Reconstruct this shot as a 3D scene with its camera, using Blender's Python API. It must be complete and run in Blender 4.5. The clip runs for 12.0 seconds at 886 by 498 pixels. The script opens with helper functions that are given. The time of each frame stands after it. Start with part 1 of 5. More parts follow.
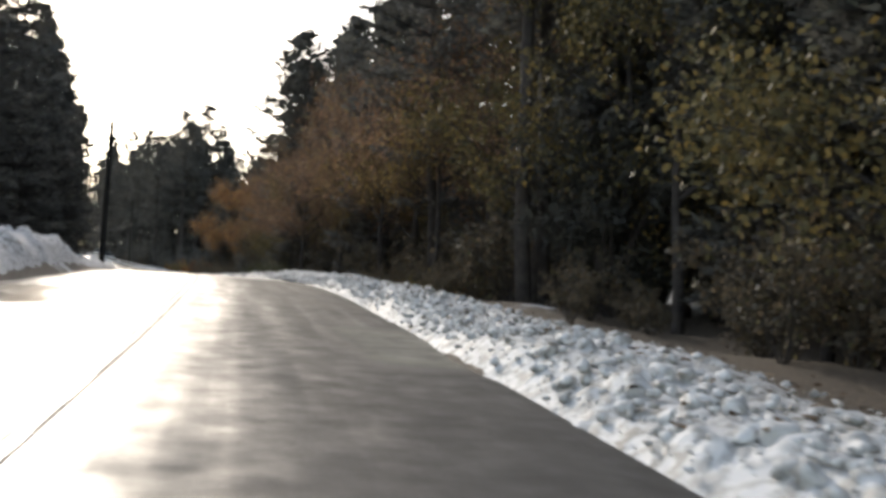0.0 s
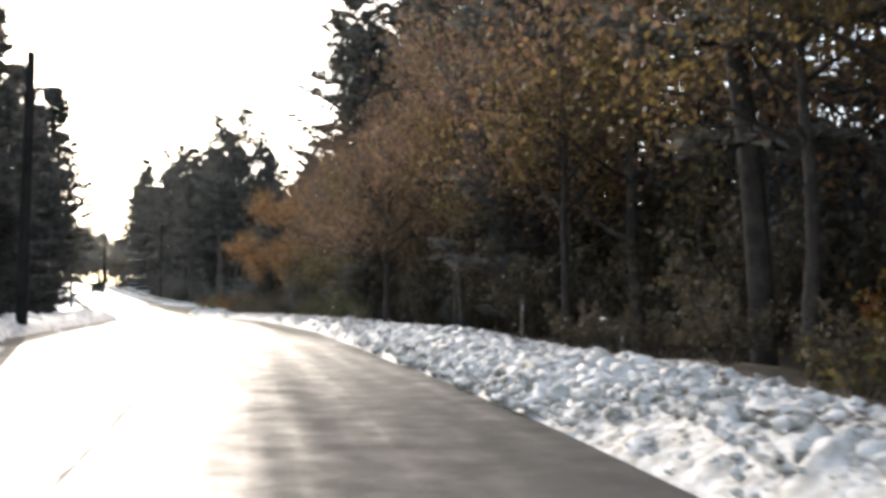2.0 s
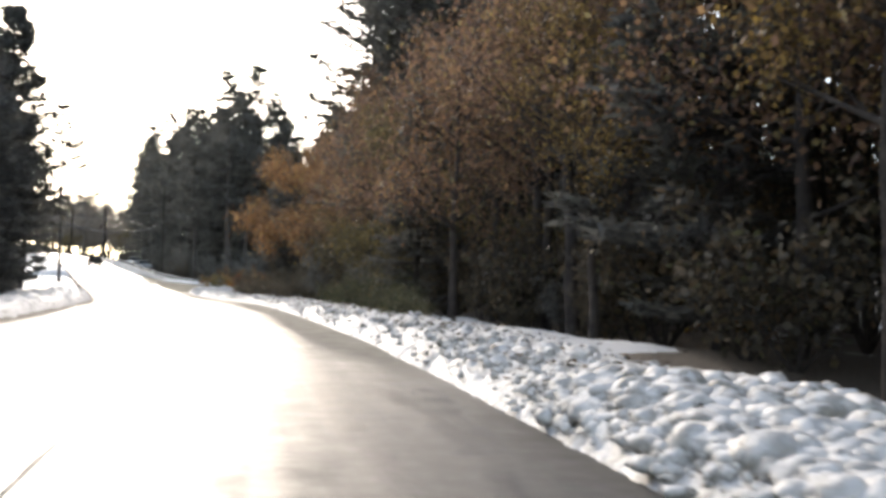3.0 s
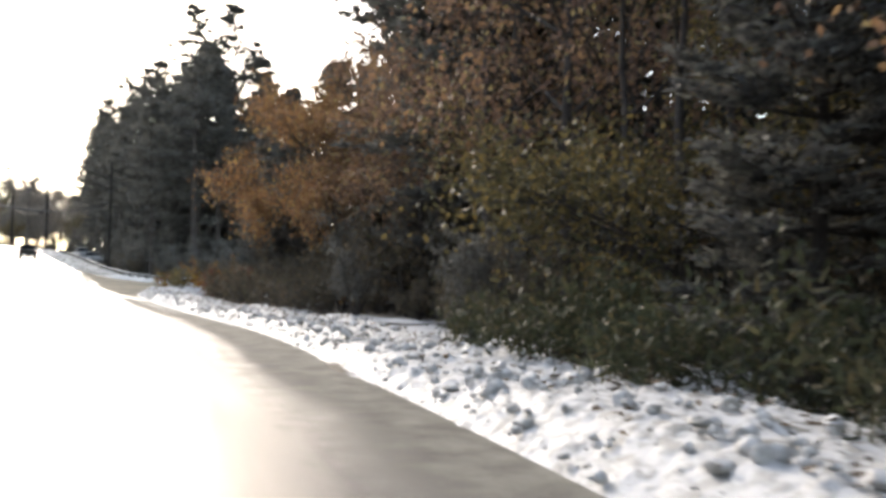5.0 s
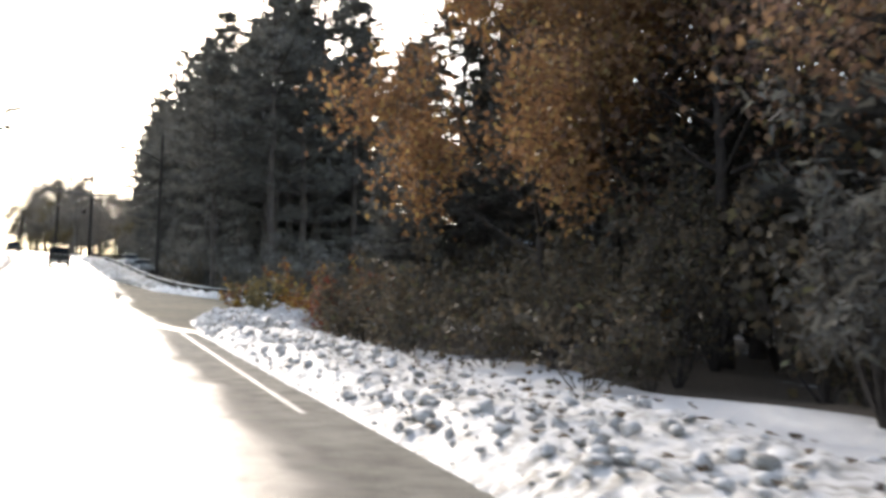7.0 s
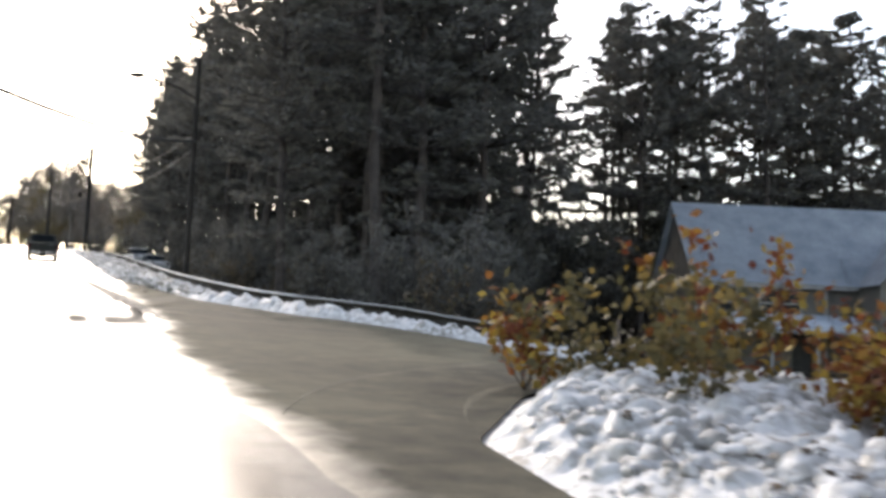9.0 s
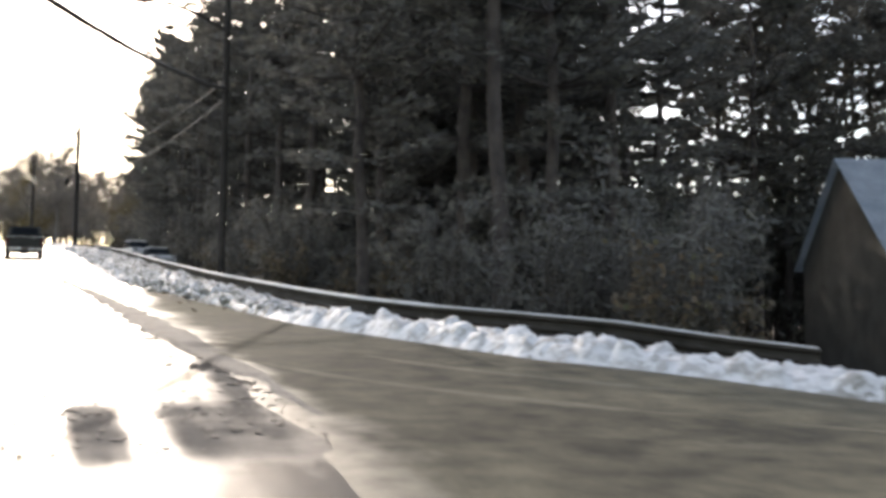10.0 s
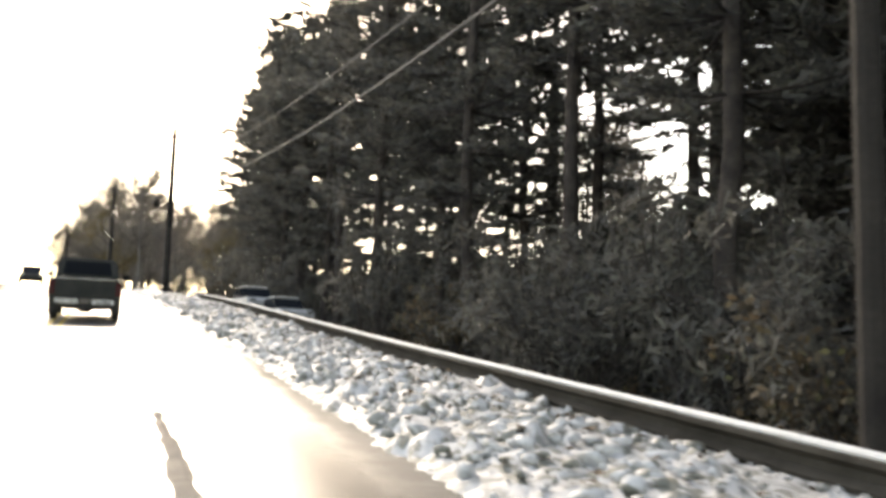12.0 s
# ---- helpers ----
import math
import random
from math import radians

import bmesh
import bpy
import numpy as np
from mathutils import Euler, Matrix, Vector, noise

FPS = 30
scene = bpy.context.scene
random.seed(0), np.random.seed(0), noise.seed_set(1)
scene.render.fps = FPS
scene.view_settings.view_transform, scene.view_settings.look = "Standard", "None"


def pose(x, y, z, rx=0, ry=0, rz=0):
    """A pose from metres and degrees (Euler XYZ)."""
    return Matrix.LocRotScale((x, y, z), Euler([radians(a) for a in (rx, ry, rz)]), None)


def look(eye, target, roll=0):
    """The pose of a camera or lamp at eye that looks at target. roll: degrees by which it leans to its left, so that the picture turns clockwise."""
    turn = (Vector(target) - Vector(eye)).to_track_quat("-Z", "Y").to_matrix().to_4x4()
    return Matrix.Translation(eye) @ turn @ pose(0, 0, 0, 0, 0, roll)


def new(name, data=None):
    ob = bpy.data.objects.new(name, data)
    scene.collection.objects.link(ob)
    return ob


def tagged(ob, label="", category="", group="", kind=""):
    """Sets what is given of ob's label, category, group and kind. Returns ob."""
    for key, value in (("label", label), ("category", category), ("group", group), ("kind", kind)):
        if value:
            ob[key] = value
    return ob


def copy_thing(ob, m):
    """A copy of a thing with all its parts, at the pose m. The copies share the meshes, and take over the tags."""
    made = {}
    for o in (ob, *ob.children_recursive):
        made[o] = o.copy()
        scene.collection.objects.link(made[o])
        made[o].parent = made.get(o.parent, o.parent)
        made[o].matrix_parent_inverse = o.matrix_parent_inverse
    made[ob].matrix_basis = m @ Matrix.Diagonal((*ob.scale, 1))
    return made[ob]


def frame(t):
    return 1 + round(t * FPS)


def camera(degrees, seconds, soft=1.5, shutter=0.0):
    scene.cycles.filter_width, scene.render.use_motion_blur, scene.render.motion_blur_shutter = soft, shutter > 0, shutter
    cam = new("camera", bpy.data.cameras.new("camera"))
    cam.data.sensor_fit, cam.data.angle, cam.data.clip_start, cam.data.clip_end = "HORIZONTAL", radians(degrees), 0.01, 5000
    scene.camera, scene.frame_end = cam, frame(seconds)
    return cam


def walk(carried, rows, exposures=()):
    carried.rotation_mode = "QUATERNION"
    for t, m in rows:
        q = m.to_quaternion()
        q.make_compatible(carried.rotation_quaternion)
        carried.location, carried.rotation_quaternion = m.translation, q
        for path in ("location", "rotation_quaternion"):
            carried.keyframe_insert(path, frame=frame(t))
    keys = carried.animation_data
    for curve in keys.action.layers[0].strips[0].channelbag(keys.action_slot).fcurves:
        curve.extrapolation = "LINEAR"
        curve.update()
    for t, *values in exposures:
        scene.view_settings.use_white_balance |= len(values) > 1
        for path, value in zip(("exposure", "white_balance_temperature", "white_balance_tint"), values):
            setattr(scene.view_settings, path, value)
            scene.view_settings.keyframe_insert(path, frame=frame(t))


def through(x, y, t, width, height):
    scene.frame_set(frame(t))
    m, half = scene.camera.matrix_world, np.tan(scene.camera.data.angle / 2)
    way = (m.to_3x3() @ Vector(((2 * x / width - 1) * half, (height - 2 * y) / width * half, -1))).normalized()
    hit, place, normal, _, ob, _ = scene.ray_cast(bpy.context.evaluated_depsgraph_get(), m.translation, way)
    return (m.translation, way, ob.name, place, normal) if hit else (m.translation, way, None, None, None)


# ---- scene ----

# camera: seconds, place, yaw to the left, pitch up, lean
cam = camera(48.24, 12.0, soft=3.7, shutter=0.15)
PATH = [
    (0.0, 0.000, 0.000, 0.000, -15.22, 5.01, 2.77),
    (0.5, 0.468, 6.328, 0.530, -16.12, 5.20, 2.67),
    (1.0, 0.922, 12.666, 1.092, -13.93, 3.08, 1.66),
    (1.5, 1.336, 19.004, 1.654, -10.97, 6.86, 0.70),
    (2.0, 1.669, 25.345, 2.169, -12.39, 5.74, -0.34),
    (2.5, 1.896, 31.684, 2.616, -11.18, 5.24, 0.97),
    (2.7, 1.964, 34.208, 2.770, -11.53, 4.67, 0.63),
    (4.3, 1.909, 54.539, 3.853, -13.51, 4.52, 2.29),
    (4.5, 1.859, 57.074, 3.966, -12.85, 4.65, 1.44),
    (5.0, 1.696, 63.397, 4.229, -13.64, 4.23, 0.65),
    (5.5, 1.490, 69.673, 4.489, -11.75, 3.39, 0.61),
    (6.0, 1.236, 75.880, 4.733, -10.08, 4.78, 0.70),
    (6.5, 0.893, 82.040, 5.007, -10.96, 5.16, 0.93),
    (6.7, 0.708, 84.489, 5.112, -10.17, 5.11, 1.54),
    (8.5, -2.336, 106.333, 5.943, -13.22, 4.93, -0.60),
    (9.0, -3.391, 112.441, 6.293, -10.44, 5.50, 2.34),
    (9.3, -4.054, 116.116, 6.533, -9.88, 5.54, 1.77),
    (9.5, -4.505, 118.570, 6.703, -12.08, 7.04, -0.36),
    (9.7, -4.963, 121.023, 6.881, -11.61, 7.12, -0.51),
    (10.0, -5.660, 124.703, 7.157, -11.11, 4.60, 0.49),
    (10.3, -6.363, 128.384, 7.437, -10.13, 7.10, 3.71),
    (10.5, -6.834, 130.842, 7.623, -6.46, 8.54, 1.75),
    (10.6, -7.070, 132.074, 7.717, -4.03, 8.57, 4.42),
    (11.0, -8.018, 137.017, 8.107, -6.58, 8.19, 2.28),
    (11.5, -9.203, 143.205, 8.662, -4.55, 8.08, 1.04),
    (12.0, -10.394, 149.399, 9.236, -6.93, 7.29, 1.69),
]


def row_pose(x, y, z, yaw, pitch, lean):
    cy, sy = math.cos(radians(yaw)), math.sin(radians(yaw))
    cp, sp = math.cos(radians(pitch)), math.sin(radians(pitch))
    return look((x, y, z), (x - sy * cp * 10, y + cy * cp * 10, z + sp * 10), lean)


EXPOSURES = [(0.0, -0.7, 7200, 10), (0.5, -0.5, 7200, 10), (1.0, -0.25, 7200, 10), (2.0, -0.05, 7200, 11), (6.7, -0.02, 7200, 12), (8.5, -0.2, 7300, 14), (9.7, -0.2, 7300, 14), (10.5, 0.0, 7900, 14), (12.0, 0.05, 8200, 12)]
walk(cam, [(r[0], row_pose(*r[1:])) for r in PATH], EXPOSURES)

# ---- world, sun, exposure ----
SUN_AZ, SUN_EL = 9.0, 28.0  # degrees to the left of +y, and above the horizon
world = bpy.data.worlds.new("sky")
scene.world = world
world.use_nodes = True
wn = world.node_tree.nodes
sky = wn.new("ShaderNodeTexSky")
sky.sky_type, sky.sun_disc = "NISHITA", False
sky.sun_elevation, sky.sun_rotation = radians(SUN_EL), radians(-SUN_AZ)
sky.dust_density, sky.air_density, sky.ozone_density = 1.1, 1.0, 0.3
haze = wn.new("ShaderNodeMix")  # thin bright haze over the whole sky
haze.data_type, haze.blend_type = "RGBA", "ADD"
haze.inputs[0].default_value, haze.inputs[7].default_value = 1.0, (0.64, 0.62, 0.585, 1)
world.node_tree.links.new(sky.outputs[0], haze.inputs[6])
world.node_tree.links.new(haze.outputs[2], wn["Background"].inputs[0])
wn["Background"].inputs[1].default_value = 0.62
sun = new("sun", bpy.data.lights.new("sun", "SUN"))
sun.data.energy, sun.data.angle, sun.data.color = 3.0, radians(0.6), (1.0, 0.975, 0.94)
sun_way = Vector((-math.sin(radians(SUN_AZ)) * math.cos(radians(SUN_EL)), math.cos(radians(SUN_AZ)) * math.cos(radians(SUN_EL)), math.sin(radians(SUN_EL))))
sun.matrix_world = look(sun_way * 200, (0, 0, 0))

# ---- materials ----


def material(name):
    m = bpy.data.materials.new(name)
    m.use_nodes = True
    return m, m.node_tree.nodes, m.node_tree.links, m.node_tree.nodes["Principled BSDF"]


def noise_node(n, l, scale, detail=4.0, coord="Object", rough=0.55):
    tc = n.new("ShaderNodeTexCoord")
    t = n.new("ShaderNodeTexNoise")
    t.inputs["Scale"].default_value, t.inputs["Detail"].default_value, t.inputs["Roughness"].default_value = scale, detail, rough
    l.new(tc.outputs[coord], t.inputs["Vector"])
    return t.outputs["Fac"]


def ramp(n, l, fac, stops):
    r = n.new("ShaderNodeValToRGB")
    while len(r.color_ramp.elements) < len(stops):
        r.color_ramp.elements.new(0.5)
    for e, (p, c) in zip(r.color_ramp.elements, stops):
        e.position, e.color = p, (*c, 1) if len(c) == 3 else (c[0], c[0], c[0], 1)
    l.new(fac, r.inputs[0])
    return r.outputs[0]


def mixed(n, l, fac, a, b, kind="MIX"):
    m = n.new("ShaderNodeMix")
    m.data_type, m.blend_type = "RGBA", kind
    for i, v in ((0, fac), (6, a), (7, b)):
        if hasattr(v, "is_output"):
            l.new(v, m.inputs[i])
        else:
            m.inputs[i].default_value = v if i == 0 else (*v, 1)
    return m.outputs[2]


def surface(name, low, high, scale, rough=(0.6, 0.9), fine=12.0, bump=0.3, metal=0.0, dist=0.02, gloss=0.5):
    """A surface whose colour and gloss vary at two scales, with fine relief."""
    m, n, l, b = material(name)
    big, small = noise_node(n, l, scale), noise_node(n, l, scale * fine, 6)
    tone = ramp(n, l, big, [(0.3, low), (0.7, high)])
    grain = ramp(n, l, small, [(0.3, (0.72,)), (0.7, (1.0,))])
    l.new(mixed(n, l, 1.0, tone, grain, "MULTIPLY"), b.inputs["Base Color"])
    l.new(ramp(n, l, small, [(0.25, (rough[0],)), (0.75, (rough[1],))]), b.inputs["Roughness"])
    b.inputs["Metallic"].default_value, b.inputs["Specular IOR Level"].default_value = metal, gloss
    if bump:
        bp = n.new("ShaderNodeBump")
        bp.inputs["Strength"].default_value, bp.inputs["Distance"].default_value = bump, dist
        l.new(small, bp.inputs["Height"])
        l.new(bp.outputs[0], b.inputs["Normal"])
    return m


def leafy(name, stops, through=0.35, rough=0.6):
    """Leaves or needles, each its own tone, that let some light through."""
    m, n, l, b = material(name)
    g = n.new("ShaderNodeNewGeometry")
    tone = ramp(n, l, g.outputs["Random Per Island"], stops)
    patch = ramp(n, l, noise_node(n, l, 0.5), [(0.3, (0.6,)), (0.7, (1.0,))])
    tone = mixed(n, l, 1.0, tone, patch, "MULTIPLY")
    l.new(tone, b.inputs["Base Color"])
    b.inputs["Roughness"].default_value, b.inputs["Specular IOR Level"].default_value = rough, 0.2
    t = n.new("ShaderNodeBsdfTranslucent")
    l.new(tone, t.inputs[0])
    mx = n.new("ShaderNodeMixShader")
    mx.inputs[0].default_value = through
    l.new(b.outputs[0], mx.inputs[1])
    l.new(t.outputs[0], mx.inputs[2])
    l.new(mx.outputs[0], n["Material Output"].inputs[0])
    return m


def snowy(name, dirt, amount, clean=0.52):
    """Old ploughed snow with grit in it."""
    m, n, l, b = material(name)
    big, small, grit = noise_node(n, l, 0.7, 6), noise_node(n, l, 7.0, 7), noise_node(n, l, 30.0, 5)
    soil = mixed(n, l, 1.0, ramp(n, l, big, [(0.30, (0.25,)), (0.62, (1.0,))]), ramp(n, l, small, [(0.46, (0.0,)), (0.58, (1.0,))]), "MULTIPLY")
    soil = mixed(n, l, 1.0, soil, (amount, amount, amount), "MULTIPLY")
    tone = mixed(n, l, soil, (clean, clean * 0.99, clean * 0.965), dirt)
    speck = ramp(n, l, grit, [(0.62, (0.0,)), (0.72, (0.5,))])
    tone = mixed(n, l, speck, tone, (0.30, 0.26, 0.21))
    l.new(tone, b.inputs["Base Color"])
    b.inputs["Roughness"].default_value = 0.65
    bp = n.new("ShaderNodeBump")
    bp.inputs["Strength"].default_value, bp.inputs["Distance"].default_value = 0.8, 0.05
    l.new(small, bp.inputs["Height"])
    l.new(bp.outputs[0], b.inputs["Normal"])
    return m


def sandy_asphalt(name, low, high, rough, scale, gloss):
    """Asphalt under dry sand, with melt water creeping in where the mesh's "damp" says so."""
    m, n, l, b = material(name)
    big, mid, fine = noise_node(n, l, scale, 4), noise_node(n, l, 3.0, 5), noise_node(n, l, 60.0, 4)
    tone = mixed(n, l, 1.0, ramp(n, l, mixed(n, l, 0.4, big, mid), [(0.38, low), (0.60, high)]), ramp(n, l, fine, [(0.3, (0.6,)), (0.7, (1.0,))]), "MULTIPLY")
    l.new(tone, b.inputs["Base Color"])
    at = n.new("ShaderNodeAttribute")
    at.attribute_name = "damp"
    rag = n.new("ShaderNodeMath")
    rag.operation = "MULTIPLY_ADD"
    l.new(mixed(n, l, 0.5, noise_node(n, l, 0.9, 4), mid), rag.inputs[0])
    rag.inputs[1].default_value = 1.6
    l.new(at.outputs["Fac"], rag.inputs[2])
    spread = n.new("ShaderNodeMapRange")
    spread.inputs["From Min"].default_value, spread.inputs["From Max"].default_value = 0.98, 1.75
    l.new(rag.outputs[0], spread.inputs["Value"])
    damp = spread.outputs["Result"]
    sand = ramp(n, l, mixed(n, l, 0.5, big, mid), [(0.36, (rough[0],)), (0.6, (rough[1],))])
    l.new(mixed(n, l, damp, sand, (0.36, 0.36, 0.36)), b.inputs["Roughness"])
    l.new(mixed(n, l, damp, (gloss, gloss, gloss), (0.34, 0.34, 0.34)), b.inputs["Specular IOR Level"])
    bp = n.new("ShaderNodeBump")
    bp.inputs["Strength"].default_value, bp.inputs["Distance"].default_value = 0.25, 0.01
    l.new(fine, bp.inputs["Height"])
    l.new(bp.outputs[0], b.inputs["Normal"])
    return m


def road_surface():
    """Wet asphalt: streaks along the way, polished tyre tracks, dry sand where the mesh's "dry" says so."""
    m, n, l, b = material("wet_asphalt")
    uv = n.new("ShaderNodeUVMap")
    stretch = n.new("ShaderNodeMapping")
    stretch.inputs["Scale"].default_value = (2.6, 0.09, 1.0)
    l.new(uv.outputs[0], stretch.inputs[0])
    streak = n.new("ShaderNodeTexNoise")
    streak.inputs["Scale"].default_value, streak.inputs["Detail"].default_value = 1.0, 6.0
    l.new(stretch.outputs[0], streak.inputs["Vector"])
    big, mid, fine = noise_node(n, l, 0.28, 4), noise_node(n, l, 2.6, 6), noise_node(n, l, 60.0, 4)
    at = n.new("ShaderNodeAttribute")
    at.attribute_name = "dry"
    rag = n.new("ShaderNodeMath")
    rag.operation = "MULTIPLY_ADD"
    l.new(mixed(n, l, 0.5, mid, streak.outputs["Fac"]), rag.inputs[0])
    rag.inputs[1].default_value = 1.5
    l.new(at.outputs["Fac"], rag.inputs[2])
    spread = n.new("ShaderNodeMapRange")
    spread.inputs["From Min"].default_value, spread.inputs["From Max"].default_value = 0.85, 1.55
    l.new(rag.outputs[0], spread.inputs["Value"])
    dry = spread.outputs["Result"]
    wet_tone = ramp(n, l, mixed(n, l, 0.6, big, streak.outputs["Fac"]), [(0.34, (0.022, 0.023, 0.025)), (0.66, (0.055, 0.055, 0.054))])
    sandy = n.new("ShaderNodeAttribute")
    sandy.attribute_name = "sand"
    grey = ramp(n, l, mixed(n, l, 0.6, big, streak.outputs["Fac"]), [(0.35, (0.035, 0.034, 0.032)), (0.65, (0.095, 0.09, 0.082))])
    tan = ramp(n, l, mid, [(0.3, (0.13, 0.12, 0.10)), (0.7, (0.25, 0.235, 0.195))])
    dry_tone = mixed(n, l, sandy.outputs["Fac"], grey, tan)
    tone = mixed(n, l, dry, wet_tone, dry_tone)
    tone = mixed(n, l, 1.0, tone, ramp(n, l, fine, [(0.3, (0.65,)), (0.7, (1.0,))]), "MULTIPLY")
    l.new(tone, b.inputs["Base Color"])
    film = ramp(n, l, mixed(n, l, 0.65, big, streak.outputs["Fac"]), [(0.34, (0.29,)), (0.66, (0.40,))])
    l.new(mixed(n, l, dry, film, (0.85, 0.85, 0.85)), b.inputs["Roughness"])
    l.new(mixed(n, l, dry, (0.34, 0.34, 0.34), (0.06, 0.06, 0.06)), b.inputs["Specular IOR Level"])
    bp = n.new("ShaderNodeBump")
    bp.inputs["Strength"].default_value, bp.inputs["Distance"].default_value = 0.3, 0.01
    l.new(fine, bp.inputs["Height"])
    l.new(bp.outputs[0], b.inputs["Normal"])
    return m


M_ROAD = road_surface()
M_SIDE = sandy_asphalt("sandy_asphalt", (0.03, 0.029, 0.022), (0.14, 0.127, 0.09), (0.72, 0.92), 0.22, 0.045)
M_SEAM = surface("tar_seam", (0.03, 0.03, 0.03), (0.07, 0.065, 0.06), 1.2, (0.55, 0.95))
M_LINE_Y = surface("worn_yellow_paint", (0.35, 0.25, 0.06), (0.55, 0.40, 0.10), 2.0, (0.4, 0.7))
M_LINE_W = surface("worn_white_paint", (0.15, 0.147, 0.135), (0.30, 0.29, 0.27), 2.0, (0.4, 0.7))
M_SNOW = snowy("ploughed_snow", (0.18, 0.17, 0.145), 1.0, 0.48)
M_SNOW_GRITTY = snowy("gritty_snow", (0.13, 0.13, 0.105), 1.3, 0.44)
M_SNOW_CLEAN = snowy("settled_snow", (0.5, 0.48, 0.45), 0.3)
M_BARK = surface("bark", (0.036, 0.031, 0.029), (0.095, 0.081, 0.072), 2.2, (0.8, 1.0), 9, 1.0, 0, 0.08, 0.15)
M_BARK_GREY = surface("grey_bark", (0.10, 0.09, 0.08), (0.20, 0.18, 0.16), 1.2, (0.8, 1.0), 14, 0.6, 0, 0.02, 0.2)
M_PINE = leafy("pine_needles", [(0.0, (0.09, 0.087, 0.084)), (0.5, (0.125, 0.124, 0.115)), (1.0, (0.165, 0.165, 0.14))], 0.45)
M_HEMLOCK = leafy("hemlock_needles", [(0.0, (0.055, 0.055, 0.05)), (0.5, (0.08, 0.08, 0.07)), (1.0, (0.115, 0.112, 0.09))], 0.4)
M_OAK = leafy("oak_leaves", [(0.0, (0.12, 0.08, 0.068)), (0.45, (0.20, 0.125, 0.085)), (0.85, (0.28, 0.17, 0.09)), (1.0, (0.27, 0.23, 0.11))], 0.5)
M_GOLD = leafy("golden_leaves", [(0.0, (0.17, 0.095, 0.055)), (0.5, (0.29, 0.155, 0.075)), (0.85, (0.35, 0.21, 0.09)), (1.0, (0.38, 0.27, 0.10))], 0.5)
M_OLIVE = leafy("olive_leaves", [(0.0, (0.075, 0.07, 0.036)), (0.5, (0.13, 0.11, 0.05)), (1.0, (0.24, 0.17, 0.06))], 0.35)
M_SHRUB = leafy("shrub_leaves", [(0.0, (0.07, 0.062, 0.052)), (0.5, (0.105, 0.092, 0.068)), (0.85, (0.16, 0.115, 0.07)), (1.0, (0.12, 0.125, 0.065))], 0.35)
M_TWIG = leafy("grey_twigs", [(0.0, (0.14, 0.12, 0.105)), (1.0, (0.28, 0.25, 0.215))], 0.3)
M_AMBER = leafy("amber_leaves", [(0.0, (0.09, 0.065, 0.04)), (0.5, (0.17, 0.115, 0.05)), (1.0, (0.33, 0.23, 0.075))], 0.45)
M_EVERGREEN = leafy("juniper_needles", [(0.0, (0.045, 0.052, 0.03)), (0.6, (0.075, 0.085, 0.045)), (1.0, (0.15, 0.12, 0.06))], 0.3)
M_RED = leafy("red_oak_leaves", [(0.0, (0.09, 0.03, 0.025)), (0.6, (0.20, 0.06, 0.035)), (0.9, (0.26, 0.12, 0.05)), (1.0, (0.36, 0.26, 0.08))], 0.4)
M_RUST = leafy("rust_leaves", [(0.0, (0.12, 0.035, 0.02)), (0.35, (0.24, 0.085, 0.03)), (0.7, (0.28, 0.18, 0.04)), (1.0, (0.42, 0.29, 0.06))], 0.4)

# ---- plan of the road: y along it, x and height of the right-hand lane ----
ROAD = [(-60, -4.6, -6.2), (0, 0, -1.2), (12.7, .92, -.11), (25.3, 1.67, .97), (34.2, 1.96, 1.57), (54.5, 1.91, 2.65), (69.7, 1.49, 3.29),
        (84.5, .71, 3.91), (106.3, -2.34, 4.74), (118.6, -4.5, 5.5), (130.8, -6.83, 6.42), (143.2, -9.2, 7.46), (149.4, -10.4, 8.04),
        (170, -14.35, 9.82), (190, -18.6, 11.75), (207, -23, 13.4), (240, -33, 16.2), (280, -47, 18.9), (340, -70, 20.5), (450, -112, 20.5)]
RK = np.array(ROAD, float)
RY = np.arange(-80, 460, 0.5)
GAUSS = np.exp(-0.5 * (np.arange(-12, 13) / 6.0) ** 2)
GAUSS /= GAUSS.sum()


def smoothed(col):
    slope0 = (RK[1, col] - RK[0, col]) / (RK[1, 0] - RK[0, 0])
    v = np.interp(RY, RK[:, 0], RK[:, col])
    v = np.where(RY < RK[0, 0], RK[0, col] + slope0 * (RY - RK[0, 0]), v)
    return np.convolve(np.pad(v, 12, "reflect", reflect_type="odd"), GAUSS, "valid")


RX, RZ = smoothed(1), smoothed(2)
RT = np.arctan(np.gradient(RX, 0.5))


def road_x(y): return np.interp(y, RY, RX)
def road_z(y): return np.interp(y, RY, RZ)
def road_turn(y): return np.interp(y, RY, RT)


def across(x, y):
    """Metres to the right of the lane's line."""
    return (x - road_x(y)) * np.cos(road_turn(y))


def on_road(u, y):
    """Plan place u metres to the right of the lane's line."""
    t = road_turn(y)
    return road_x(y) + u * np.cos(t), y - u * np.sin(t)


def step(a, b, v):
    s = np.clip((v - a) / (b - a), 0, 1)
    return s * s * (3 - 2 * s)


def wave(x, y, size, seed=0):
    """Cheap smooth unevenness between -1 and 1."""
    r = np.random.RandomState(seed)
    v = 0
    for k in range(5):
        a, p = r.uniform(0, 6.28), r.uniform(0, 6.28)
        f = r.uniform(0.6, 1.8) / size
        v = v + np.sin((x * np.cos(a) + y * np.sin(a)) * f * 6.28 + p)
    return v / 3.0


